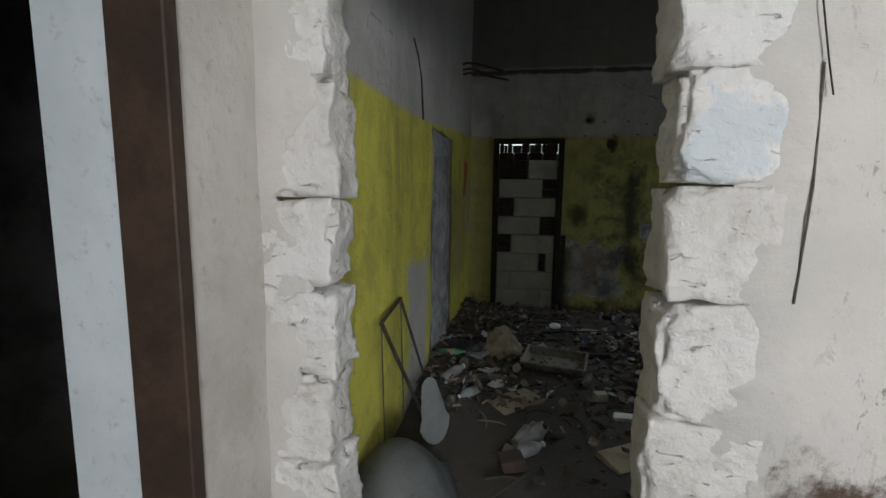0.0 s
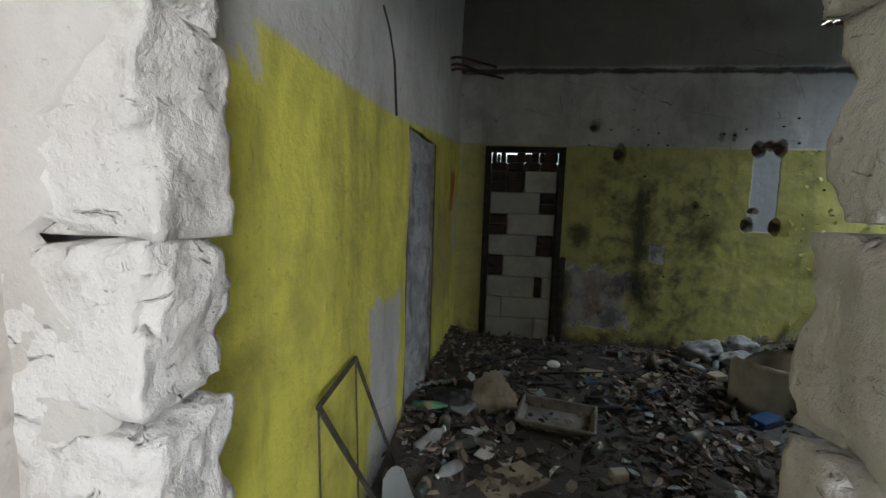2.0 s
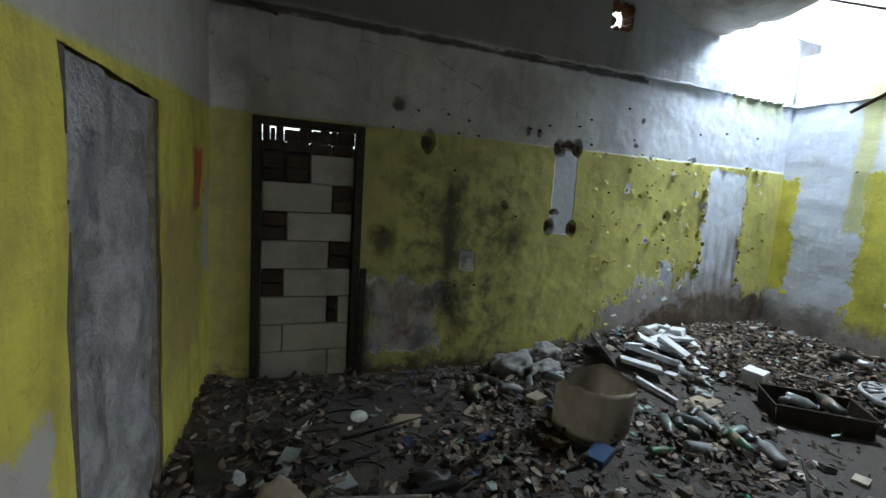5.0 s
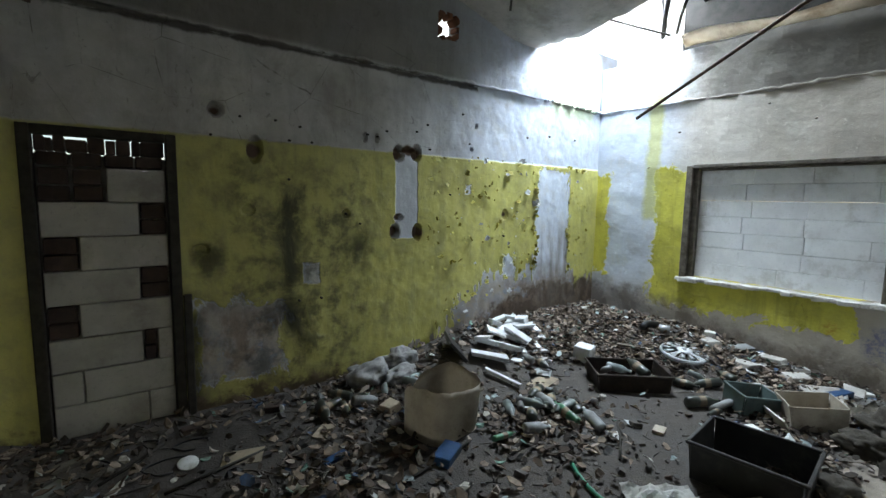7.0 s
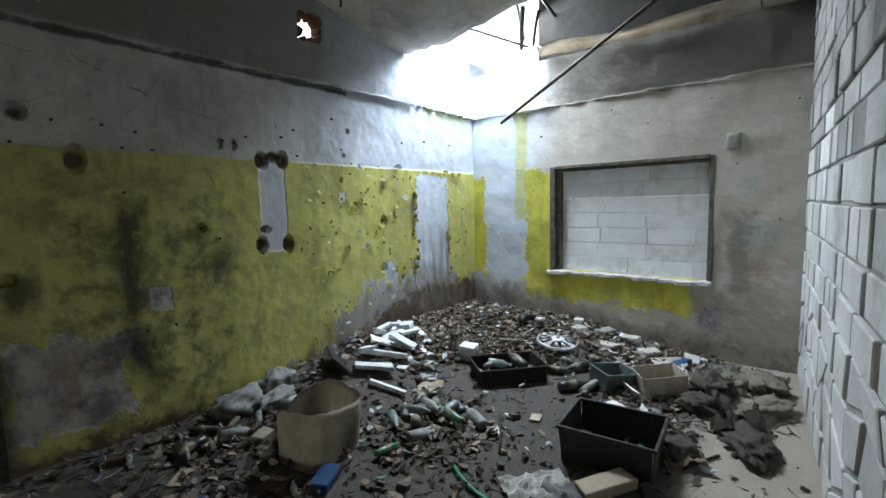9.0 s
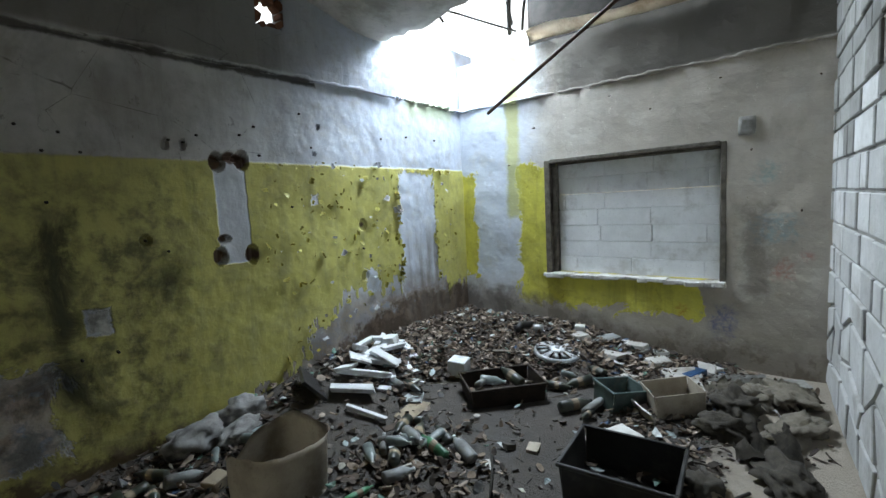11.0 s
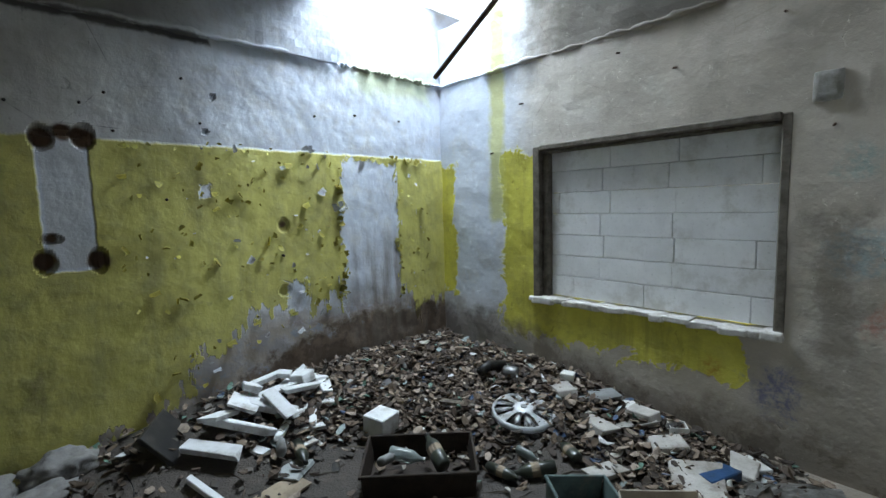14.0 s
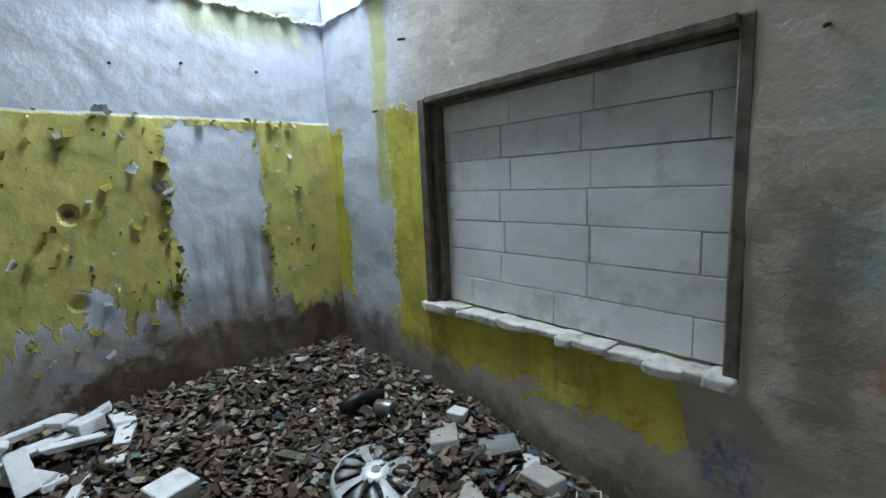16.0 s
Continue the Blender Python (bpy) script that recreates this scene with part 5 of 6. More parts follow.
def hubcap():
    m = on(4.87, 3.90, 20, 5, -6, 0.035)
    ob = empty("hubcap", m, "silver plastic hubcap with many spokes on dry leaves", "hubcap")
    R = 0.235
    bm = bmesh.new()
    prof = ((R * 0.86, 0.012), (R * 0.90, 0.022), (R * 0.97, 0.016), (R, -0.012))
    n = 48
    rings = [[bm.verts.new((r * math.cos(2 * math.pi * k / n), r * math.sin(2 * math.pi * k / n), z)) for k in range(n)] for r, z in prof]
    for a, b in zip(rings, rings[1:]):
        for k in range(n):
            bm.faces.new((a[k], a[(k + 1) % n], b[(k + 1) % n], b[k]))
    bmesh.ops.solidify(bm, geom=bm.faces[:], thickness=0.004)
    part("rim", bm, SILVER, ob, smooth=True)
    for k in range(12):
        a = 2 * math.pi * k / 12
        bm = bmesh.new()
        c, s = math.cos(a), math.sin(a)
        pts = []
        for r, w, z in ((R * 0.28, 0.026, 0.034), (R * 0.6, 0.040, 0.028), (R * 0.90, 0.072, 0.018)):
            for q in (-1, 0, 1):
                pts.append(bm.verts.new((c * r - s * w * q * 0.62, s * r + c * w * q * 0.62, z + (0.006 if q == 0 else 0))))
        for i in range(2):
            for j in range(2):
                bm.faces.new((pts[i * 3 + j], pts[i * 3 + j + 1], pts[i * 3 + j + 4], pts[i * 3 + j + 3]))
        bmesh.ops.solidify(bm, geom=bm.faces[:], thickness=0.004)
        part("spoke", bm, SILVER, ob, smooth=True)
    bm = bmesh.new()
    lathe(bm, ((R * 0.34, 0.026), (R * 0.33, 0.036), (R * 0.2, 0.044), (R * 0.05, 0.045)), 24)
    hub = part("hub", bm, SILVER, ob, smooth=True)
    bm = bmesh.new()
    lathe(bm, ((R * 0.10, 0.044), (R * 0.10, 0.049)), 16)
    part("badge", bm, GREY_PLASTIC, hub, "grey round badge")


hubcap()


def slab_thing(name, m, size, material, label, category, group="", rough=0.05, seed=0, cuts=2):
    """A flat or blocky piece with broken, uneven corners."""
    r = random.Random(seed)
    bm = bmesh.new()
    w, d, h = size
    for v in bm_box(bm, -w / 2, w / 2, -d / 2, d / 2, 0, h):
        v.co += Vector((r.uniform(-1, 1) * w, r.uniform(-1, 1) * d, r.uniform(-0.3, 1) * h)) * rough
    if h < 0.03:
        bmesh.ops.subdivide_edges(bm, edges=bm.edges[:], cuts=4, use_grid_fill=True)
        for v in bm.verts:
            v.co.z += 0.05 * min(w, d) * noise.noise(Vector((v.co.x * 6, v.co.y * 6, seed)))
        ob = finish(name, bm, material)
    else:
        ob = finish(name, bm, material, bevel=min(0.006, h * 0.12))
    ob.matrix_world = m
    return tagged(ob, label, category, group)


# white foam pieces heaped by the far wall
for k, (x, y, dz, rz, ry, s) in enumerate(((3.78, 5.36, 0.05, 35, -14, (0.32, 0.06, 0.05)), (3.60, 5.20, 0.08, -4, -6, (0.34, 0.08, 0.05)), (3.72, 5.08, 0.12, 12, 4, (0.26, 0.06, 0.05)), (3.46, 5.08, 0.06, -52, 16, (0.42, 0.10, 0.06)),
                                           (3.24, 4.98, 0.06, -32, 10, (0.44, 0.05, 0.07)), (3.05, 4.90, 0.04, -30, 6, (0.36, 0.12, 0.06)), (3.32, 5.13, 0.12, -20, 22, (0.20, 0.16, 0.03)), (3.80, 5.20, 0.10, 30, 0, (0.14, 0.14, 0.10)),
                                           (3.95, 5.16, 0.02, 50, -8, (0.20, 0.09, 0.06)), (3.55, 5.32, 0.12, -8, -5, (0.30, 0.06, 0.05)), (3.48, 4.86, 0.02, 70, 0, (0.22, 0.05, 0.05)), (3.62, 4.98, 0.02, 20, 5, (0.12, 0.12, 0.05)),
                                           (3.40, 5.22, 0.14, 10, 25, (0.12, 0.09, 0.07)), (3.66, 4.82, 0.01, -15, 0, (0.20, 0.06, 0.03)), (3.30, 4.80, 0.0, 100, 0, (0.13, 0.06, 0.03)), (3.68, 5.28, 0.14, 60, 10, (0.16, 0.10, 0.05)), (3.52, 5.0, 0.12, -70, 20, (0.30, 0.09, 0.05)), (3.16, 5.1, 0.10, 15, 12, (0.22, 0.14, 0.04)), (3.86, 5.02, 0.0, -40, 0, (0.16, 0.10, 0.05)), (3.72, 4.9, 0.02, 80, -10, (0.18, 0.05, 0.04)), (3.56, 4.72, 0.01, 10, 0, (0.14, 0.14, 0.02)), (3.95, 5.32, 0.02, 80, 6, (0.2, 0.12, 0.05)))):
    slab_thing("foam_piece", on(x, y, rz + random.uniform(-25, 25), random.uniform(-12, 12), ry, dz), (s[0], s[1], s[2] * 0.75), FOAM, "broken white polystyrene piece heaped by the wall", "foam", "polystyrene pieces", 0.10, k)
slab_thing("foam_stick", on(2.95, 4.62, -70, 0, 12, 0.02), (0.34, 0.04, 0.035), FOAM, "long white foam strip on the rubbish", "foam", "", 0.06, 30)
slab_thing("foam_cube", on(4.06, 4.55, 20, 4, 0, 0.0), (0.19, 0.17, 0.15), FOAM, "white polystyrene cube with dirty sides", "foam", "", 0.05, 31)
slab_thing("black_lid", on(2.86, 5.22, 62, 48, 0, 0.05), (0.40, 0.26, 0.03), BLACK_PLASTIC, "black plastic lid leaning on the foam heap", "lid", "", 0.02, 32)
for k, (x, y, dz, rz, s, mat, lab, cat) in enumerate((
        (5.42, 3.62, 0.03, -38, (0.30, 0.15, 0.02), GREY_PLASTIC, "grey curved board scrap on the leaves", "board"), (5.34, 3.30, 0.01, -38, (0.30, 0.12, 0.025), MORTAR, "grey flat cement slab piece by the wall", "slab"),
        (5.45, 3.9, 0.04, 20, (0.10, 0.10, 0.06), WHITE, "small white chipped tile by the wall", "tile"), (5.52, 3.42, 0.0, 40, (0.12, 0.09, 0.05), WHITE, "crumpled white scrap by the wall", "scrap"),
        (5.35, 2.22, 0.0, -62, (0.62, 0.22, 0.03), MORTAR, "grey cement board lying by the wall", "board"), (5.45, 2.62, 0.03, 60, (0.16, 0.10, 0.03), WHITE, "white broken shard by the wall", "shard"),
        (5.15, 2.72, 0.0, -25, (0.20, 0.14, 0.08), BLUE, "blue plastic package in the rubbish", "package"), (1.84, 3.98, 0.0, 25, (0.20, 0.13, 0.06), BLUE, "crumpled blue plastic bag by the bin", "bag"),
        (1.23, 4.38, 0.0, 8, (0.17, 0.06, 0.025), BLUE, "flat blue and white carton on the dirt", "carton"), (1.62, 4.18, 0.0, 2, (0.26, 0.05, 0.03), RUST, "dark flat metal strip on the dirt", "strip"),
        (2.78, 2.60, 0.02, -28, (0.34, 0.13, 0.07), CARD, "brown flat carton on the rubbish", "carton"),
        (3.62, 2.90, 0.10, -25, (0.34, 0.20, 0.012), PAPER, "white sheet leaning behind the black crate", "sheet"),
        (0.02, 2.98, 0.0, 40, (0.36, 0.22, 0.015), CARD, "dusty brown card on the floor", "card"), (-0.12, 3.22, 0.02, 60, (0.14, 0.09, 0.01), PAPER, "white printed paper scrap", "paper"),
        (-0.22, 3.42, 0.02, 60, (0.12, 0.08, 0.02), WHITE, "white plastic scrap on the floor", "scrap"), (0.62, 3.1, 0.0, 10, (0.09, 0.07, 0.06), CARD_PALE, "cream sponge piece on the floor", "sponge"),
        (0.72, 2.85, 0.0, -10, (0.14, 0.07, 0.03), WHITE, "white carton scrap on the floor", "carton"), (0.66, 2.4, 0.0, 30, (0.34, 0.2, 0.02), CARD, "dark flat card on the floor", "card"),
        (1.85, 4.75, 0.0, 20, (0.14, 0.12, 0.08), CARD, "small brown box by the bin", "box"), (4.72, 4.28, 0.02, -60, (0.50, 0.06, 0.02), WOOD_GREY, "grey batten on the leaves", "batten"),
        (3.28, 4.42, 0.0, 10, (0.30, 0.16, 0.02), CARD, "dirty brown card on the floor", "card"), (0.72, 3.95, 0.0, 5, (0.28, 0.05, 0.05), BLACK_PLASTIC, "dark plastic tube on the floor", "tube"),
        (-0.3, 3.75, 0.05, 70, (0.34, 0.2, 0.03), GREY_PLASTIC, "grey plastic panel leaning in the rubbish", "panel"), (-0.45, 4.3, 0.03, 100, (0.36, 0.12, 0.03), WOOD_DARK, "dark plank by the wall", "plank"),
        (0.0, 2.2, 0.0, 15, (0.13, 0.1, 0.07), BRICK, "broken brick on the floor", "brick"),
        (-0.25, 4.95, 0.0, 30, (0.26, 0.14, 0.012), GREY_PLASTIC, "grey flat scrap on the dirt", "scrap"), (0.05, 4.75, 0.0, 55, (0.22, 0.03, 0.02), PAPER, "pale lath splinter on the dirt", "splinter"), (-0.1, 5.25, 0.0, 20, (0.30, 0.07, 0.03), WOOD_GREY, "grey wood scrap by the door", "wood"),
        (0.75, 4.75, 0.0, -20, (0.24, 0.16, 0.01), CARD, "flattened brown card on the dirt", "card"), (0.55, 5.3, 0.0, 12, (0.20, 0.07, 0.04), BRICK, "broken brick by the wall", "brick"), (1.1, 5.3, 0.0, -15, (0.12, 0.08, 0.05), BRICK, "brick half by the wall", "brick"),
        (1.3, 4.75, 0.0, 40, (0.18, 0.10, 0.02), CARD, "crushed brown carton on the dirt", "carton"), (-0.05, 4.4, 0.02, 70, (0.28, 0.10, 0.012), GREY_PLASTIC, "grey bent plastic strip on the dirt", "strip"), (0.2, 4.15, 0.0, 10, (0.2, 0.14, 0.012), PANEL_GREY, "pale grey scrap on the dirt", "scrap"),
        (3.35, 3.35, 0.0, 15, (0.12, 0.08, 0.02), CARD_PALE, "crumpled tan scrap on the dirt", "scrap"), (3.0, 3.5, 0.0, 50, (0.10, 0.07, 0.012), PAPER, "pale paper scrap on the dirt", "paper"), (3.42, 4.55, 0.0, 35, (0.20, 0.16, 0.02), PANEL_GREY, "pale machine gasket plate in the rubbish", "plate"))):
    slab_thing(name=cat.replace(" ", "_") + "_piece", m=on(x, y, rz, random.uniform(-4, 4), random.uniform(-7, 3), dz), size=s, material=mat, label=lab, category=cat, rough=0.04 if s[2] < 0.03 else 0.08, seed=k + 50, cuts=3)


def lumpy(name, m, size, material, label, category, seed, group="", squash=0.35):
    """A sack or crumpled bag: a round body with folds, flat below."""
    bm = bmesh.new()
    soft = material in (CLOTH, CLOTH_PALE)
    bmesh.ops.create_icosphere(bm, subdivisions=4, radius=1.0)
    for v in bm.verts:
        d = noise.fractal(v.co * 1.6 + Vector((seed, 0, 0)), 0.8, 2.0, 4) * squash + 0.12 * abs(noise.noise(v.co * 5 + Vector((0, seed, 0))))
        if soft:
            d += 0.55 * abs(noise.noise(Vector((v.co.x * 2.2, v.co.y * 4.5, v.co.z * 2 + seed)))) + 0.5 * noise.noise(v.co * 1.3 + Vector((seed, seed, 0))) - 0.2
        v.co *= 1 + d
        v.co = Vector((v.co.x * size[0] / 2, v.co.y * size[1] / 2, max(v.co.z * size[2] / 2, -size[2] * 0.32) + size[2] * 0.32))
    ob = finish(name, bm, material, smooth=True)
    ob.matrix_world = m
    return tagged(ob, label, category, group)


for k, (x, y, rz, s, mat, lab, cat) in enumerate((
        (1.98, 5.35, 10, (0.42, 0.28, 0.24), SACK, "full grey sack lying by the wall", "sack"), (2.35, 5.42, 0, (0.34, 0.24, 0.20), SACK, "grey sack slumped by the wall", "sack"), (2.22, 5.20, 30, (0.36, 0.2, 0.14), SACK, "flat grey sack in the rubbish", "sack"),
        (4.62, 2.35, 20, (0.42, 0.30, 0.22), CLOTH, "dark crumpled clothes in a heap", "clothes"), (4.25, 2.36, 70, (0.36, 0.24, 0.18), CLOTH, "dark crumpled jacket on the floor", "clothes"), (4.95, 2.25, 0, (0.4, 0.3, 0.14), CLOTH_PALE, "dusty crumpled cloth on the floor", "cloth"),
        (3.80, 1.98, 15, (0.46, 0.30, 0.14), CLOTH, "dark woollen cap-shaped rag on pale dust", "rag"), (4.5, 1.98, -20, (0.5, 0.26, 0.14), CLOTH_PALE, "dusty rags along the block wall", "rag"), (5.1, 2.05, 40, (0.46, 0.3, 0.16), CLOTH_PALE, "dusty rags along the block wall", "rag"),
        (3.45, 2.35, 0, (0.26, 0.2, 0.12), CLOTH, "dark rag beside the black crate", "rag"), (-0.1, 3.85, 10, (0.30, 0.26, 0.30), CARD, "crushed brown bag with fallen leaves", "bag"), (-0.42, 3.7, 0, (0.3, 0.22, 0.16), BLACK_PLASTIC, "black plastic bag in the rubbish", "bag"),
        (1.15, 3.05, 0, (0.26, 0.2, 0.09), CLOTH, "dark rag on the floor", "rag"), (0.72, 4.05, 0, (0.26, 0.14, 0.08), BLACK_PLASTIC, "black plastic scrap on the floor", "scrap"), (0.1, 2.5, 60, (0.3, 0.13, 0.1), SACK, "grey dusty rag on the floor", "rag"),
        (0.98, 2.55, 60, (0.2, 0.15, 0.09), CLOTH_PALE, "crumpled dusty rag on the floor", "rag"), (1.4, 3.2, 60, (0.3, 0.13, 0.1), CLOTH, "dark rag on the floor", "rag"))):
    lumpy(cat, on(x, y, rz), s, mat, lab, cat, k * 3.7)
for x, y, rz, s, mat, lab in ((4.85, 2.45, -30, (0.55, 0.4), CLOTH_PALE, "dusty sheet of cloth spread over rubbish"), (4.15, 2.12, 10, (0.5, 0.35), CLOTH, "dark cloth spread on the floor"), (5.1, 2.12, 40, (0.5, 0.35), CLOTH_PALE, "stiff dusty cloth by the block wall")):
    bm = bmesh.new()
    rough_sheet(bm, (-s[0] / 2, -s[1] / 2, 0.06), (s[0], 0, 0), (0, s[1], 0), 18, 14, lambda u, v: 0.10 * noise.fractal(Vector((u * 3 + x, v * 3, 0)), 0.7, 2.0, 4))
    bmesh.ops.solidify(bm, geom=bm.faces[:], thickness=0.006)
    ob = finish("cloth_sheet", bm, mat, smooth=True)
    ob.matrix_world = on(x, y, rz)
    tagged(ob, lab, "cloth")

slab_thing("card_flap", on(4.20, 2.86, 44, 62, 0, 0.0), (0.30, 0.24, 0.012), PAPER, "white card flap leaning on the cardboard box", "card", "", 0.05, 91)
for x, y, rz, size, mat, lab in ((2.56, 2.92, -40, (0.40, 0.26), PAPER, "crumpled white sheet on the rubbish"), (2.46, 2.72, 10, (0.42, 0.30), GREY_PLASTIC, "crumpled grey plastic bag on the rubbish"),
                                 (5.30, 2.42, -62, (0.55, 0.24), MORTAR, "bent grey board lying on dusty rags"), (3.45, 2.34, 30, (0.30, 0.24), CARD, "torn brown card beside the black crate")):
    bm = bmesh.new()
    rough_sheet(bm, (-size[0] / 2, -size[1] / 2, 0.045), (size[0], 0, 0), (0, size[1], 0), 16, 12, lambda u, v: 0.042 * noise.fractal(Vector((u * 2.6 + x * 3, v * 2.6, y)), 0.7, 2.0, 4))
    bmesh.ops.solidify(bm, geom=bm.faces[:], thickness=0.004)
    ob = finish("crumpled_sheet", bm, mat)
    ob.matrix_world = on(x, y, rz)
    tagged(ob, lab, "sheet")

bar("garden_hose", tuple((2.46 - 0.075 * k + 0.0085 * k * k, 3.47 - 0.10 * k, 0.022 + ground_height(2.4, 3.3)) for k in range(6)), 0.013, GREEN_HOSE, "short green hose end on the dirt", "hose", 8)
for p, q in (((1.45, 3.9), (2.1, 4.05)), ((2.2, 3.75), (2.6, 3.9)), ((0.85, 3.3), (1.05, 2.75)), ((1.0, 3.4), (1.35, 2.9)), ((0.3, 4.6), (0.9, 4.75)), ((0.0, 4.9), (0.35, 5.2)), ((4.9, 3.5), (5.5, 3.35)), ((2.75, 3.3), (3.2, 3.6)),
             ((4.9, 4.5), (5.4, 3.95)), ((0.1, 4.3), (0.5, 4.4)), ((3.3, 2.3), (3.6, 2.15)), ((-0.3, 4.5), (0.0, 5.0))):
    m = ((p[0] + q[0]) / 2 + 0.02, (p[1] + q[1]) / 2)
    bar("stick", tuple((x, y, ground_height(x, y) + 0.014) for x, y in (p, m, q)), 0.010, WOOD_DARK, "thin dark stick lying on the dirt", "stick", 5, "sticks")
for x, y, r in ((0.35, 4.9, 0.13), (0.15, 5.2, 0.16), (0.5, 5.1, 0.1), (1.3, 3.0, 0.18)):
    bar("loose_cable", tuple((x + r * math.cos(a) * (1 + 0.2 * math.sin(3 * a)), y + r * 0.7 * math.sin(a), ground_height(x, y) + 0.012) for a in (0.4 * k for k in range(13))), 0.007, BLACK_PLASTIC, "black cable looped on the dirt", "cable", 5, "loose cables")
bm = bmesh.new()
lathe(bm, ((0.045, 0), (0.05, 0.005), (0.05, 0.11), (0.046, 0.115)), 16)
ob = finish("tin_can", bm, TIN, smooth=True)
ob.matrix_world = lying(5.18, 4.28, 0.05, 25) @ pose(0, 0, -0.05)
tagged(ob, "dented grey tin can on the leaves", "can")
bm = bmesh.new()
lathe(bm, ((0.06, 0), (0.062, 0.008), (0.058, 0.012)), 18)
ob = finish("jar_lid", bm, WHITE, smooth=True)
ob.matrix_world = on(0.45, 4.86, 0, 14, 0, 0.012)
tagged(ob, "pale round jar lid on the dirt", "lid")
bar("drain_pipe", ((4.98, 4.42, 0.28), (5.12, 4.46, 0.29), (5.26, 4.40, 0.27)), 0.04, BLACK_PLASTIC, "short black drain pipe piece on the leaves", "pipe", 12)


def folding_rack():
    """Thin welded rack that leans on the yellow wall."""
    ob = empty("folding_rack", pose(-0.5, 2.2, 0), "thin rusty metal rack leaning on the yellow wall", "rack")
    top, left, foot, heel = (-0.17, 0.20, 0.855), (-0.17, -0.18, 0.82), (-0.02, 0.30, 0.02), (-0.06, 0.62, 0.05)
    for a, b, r in ((top, left, 0.011), (left, foot, 0.011), (top, heel, 0.009), (left, (-0.16, -0.16, 0.1), 0.004), (top, (-0.16, 0.24, 0.1), 0.004), (foot, heel, 0.008)):
        bm = bmesh.new()
        tube(bm, (a, b), r, 6)
        part("bar", bm, STEEL, ob)


folding_rack()
bm = bmesh.new()
rough_sheet(bm, (-0.28, -0.3, 0), (0.56, 0, 0), (0, 0.6, 0), 16, 16, lambda u, v: 0.34 * (1 - (2 * u - 1) ** 2) * (1 - 0.8 * (2 * v - 1) ** 2) + 0.02)
bmesh.ops.solidify(bm, geom=bm.faces[:], thickness=0.01)
ob = finish("plastic_chair", bm, GREY_PLASTIC, smooth=True)
ob.matrix_world = on(-0.50, 1.76, 20, 0, -4)
tagged(ob, "grey moulded plastic chair shell lying upside down", "chair")
bm = bmesh.new()
n = 20
f = bm.faces.new([bm.verts.new((0.13 * math.cos(a) * (1 if math.sin(a) < 0 else 0.75), 0, 0.17 + 0.17 * math.sin(a) + (0.05 if math.sin(a) > 0.8 else 0))) for a in (2 * math.pi * k / n for k in range(n))])
bmesh.ops.solidify(bm, geom=bm.faces[:], thickness=0.014)
ob = finish("panel_offcut", bm, PANEL_GREY)
ob.matrix_world = on(-0.43, 2.36, 55, -14)
tagged(ob, "pale grey rounded panel leaning on the frame", "panel")


# ---- loose small rubbish ----
def density(x, y):
    d = 0.014
    d += 1.0 * smoothstep(3.9, 4.6, x) * smoothstep(3.4, 4.2, y) + 0.9 * smoothstep(3.0, 3.8, x) * smoothstep(4.4, 4.9, y)
    d += 0.50 * smoothstep(4.6, 5.0, x) * smoothstep(2.3, 2.9, y)
    d += 0.25 * smoothstep(0.4, -0.1, x) * smoothstep(2.6, 3.2, y)
    d += 0.5 * math.exp(-((x - 1.25) ** 2 + (y - 3.1) ** 2) / 0.35) + 0.5 * math.exp(-((x - 2.75) ** 2 + (y - 3.9) ** 2) / 0.2)
    d += 0.4 * math.exp(-((x - 1.2) ** 2 + (y - 4.2) ** 2) / 0.2) + 0.4 * math.exp(-((x - 2.0) ** 2 + (y - 5.0) ** 2) / 0.3)
    d += 0.40 * smoothstep(3.2, 3.7, x) * smoothstep(3.3, 2.9, y) * smoothstep(2.2, 2.6, y)
    d += 0.15 * smoothstep(5.0, 5.4, y)
    return d


def scatter(count, power=1.0):
    made = 0
    while made < count:
        x, y = random.uniform(X0 + 0.02, X1 - 0.03), random.uniform(Y0 + 0.05, Y1 - 0.03)
        if y > south_y(x) + 0.07 and random.random() < density(x, y) ** power:
            made += 1
            yield x, y


def flakes(name, material, count, lo, hi, thick, label, category, power=1.0, curl=0.3, lift=0.02):
    """Loose bits: bent leaf-like plates with a little thickness, in one mesh."""
    verts, faces = [], []
    for x, y in scatter(count, power):
        s, w = random.uniform(lo, hi), random.uniform(0.35, 0.75)
        m = on(x, y, random.uniform(0, 360), random.gauss(0, 22), random.gauss(0, 22), random.uniform(0.0, lift) + 0.006)
        c = random.uniform(-curl, curl)
        base = len(verts)
        n = 6
        ring = [(math.cos(2 * math.pi * k / n) * random.uniform(0.75, 1.15), math.sin(2 * math.pi * k / n) * w * random.uniform(0.75, 1.15)) for k in range(n)]
        for side in (0, 1):
            for a, b in ring:
                verts.append(m @ Vector((a * s / 2, b * s / 2, c * s * (a * a) * 0.5 + (thick if side else 0))))
        faces.append(tuple(base + k for k in range(n))[::-1])
        faces.append(tuple(base + n + k for k in range(n)))
        for k in range(n):
            faces.append((base + k, base + (k + 1) % n, base + n + (k + 1) % n, base + n + k))
    me = bpy.data.meshes.new(name)
    me.from_pydata(verts, [], faces)
    me.materials.append(material)
    return tagged(new(name, me), label, category, kind="stuff")


LEAF = flakes_material("dry_leaf_bits", ((0.13, 0.095, 0.068), (0.07, 0.05, 0.037), (0.24, 0.185, 0.14), (0.04, 0.032, 0.027), (0.10, 0.075, 0.06), (0.33, 0.27, 0.22), (0.06, 0.047, 0.041)))
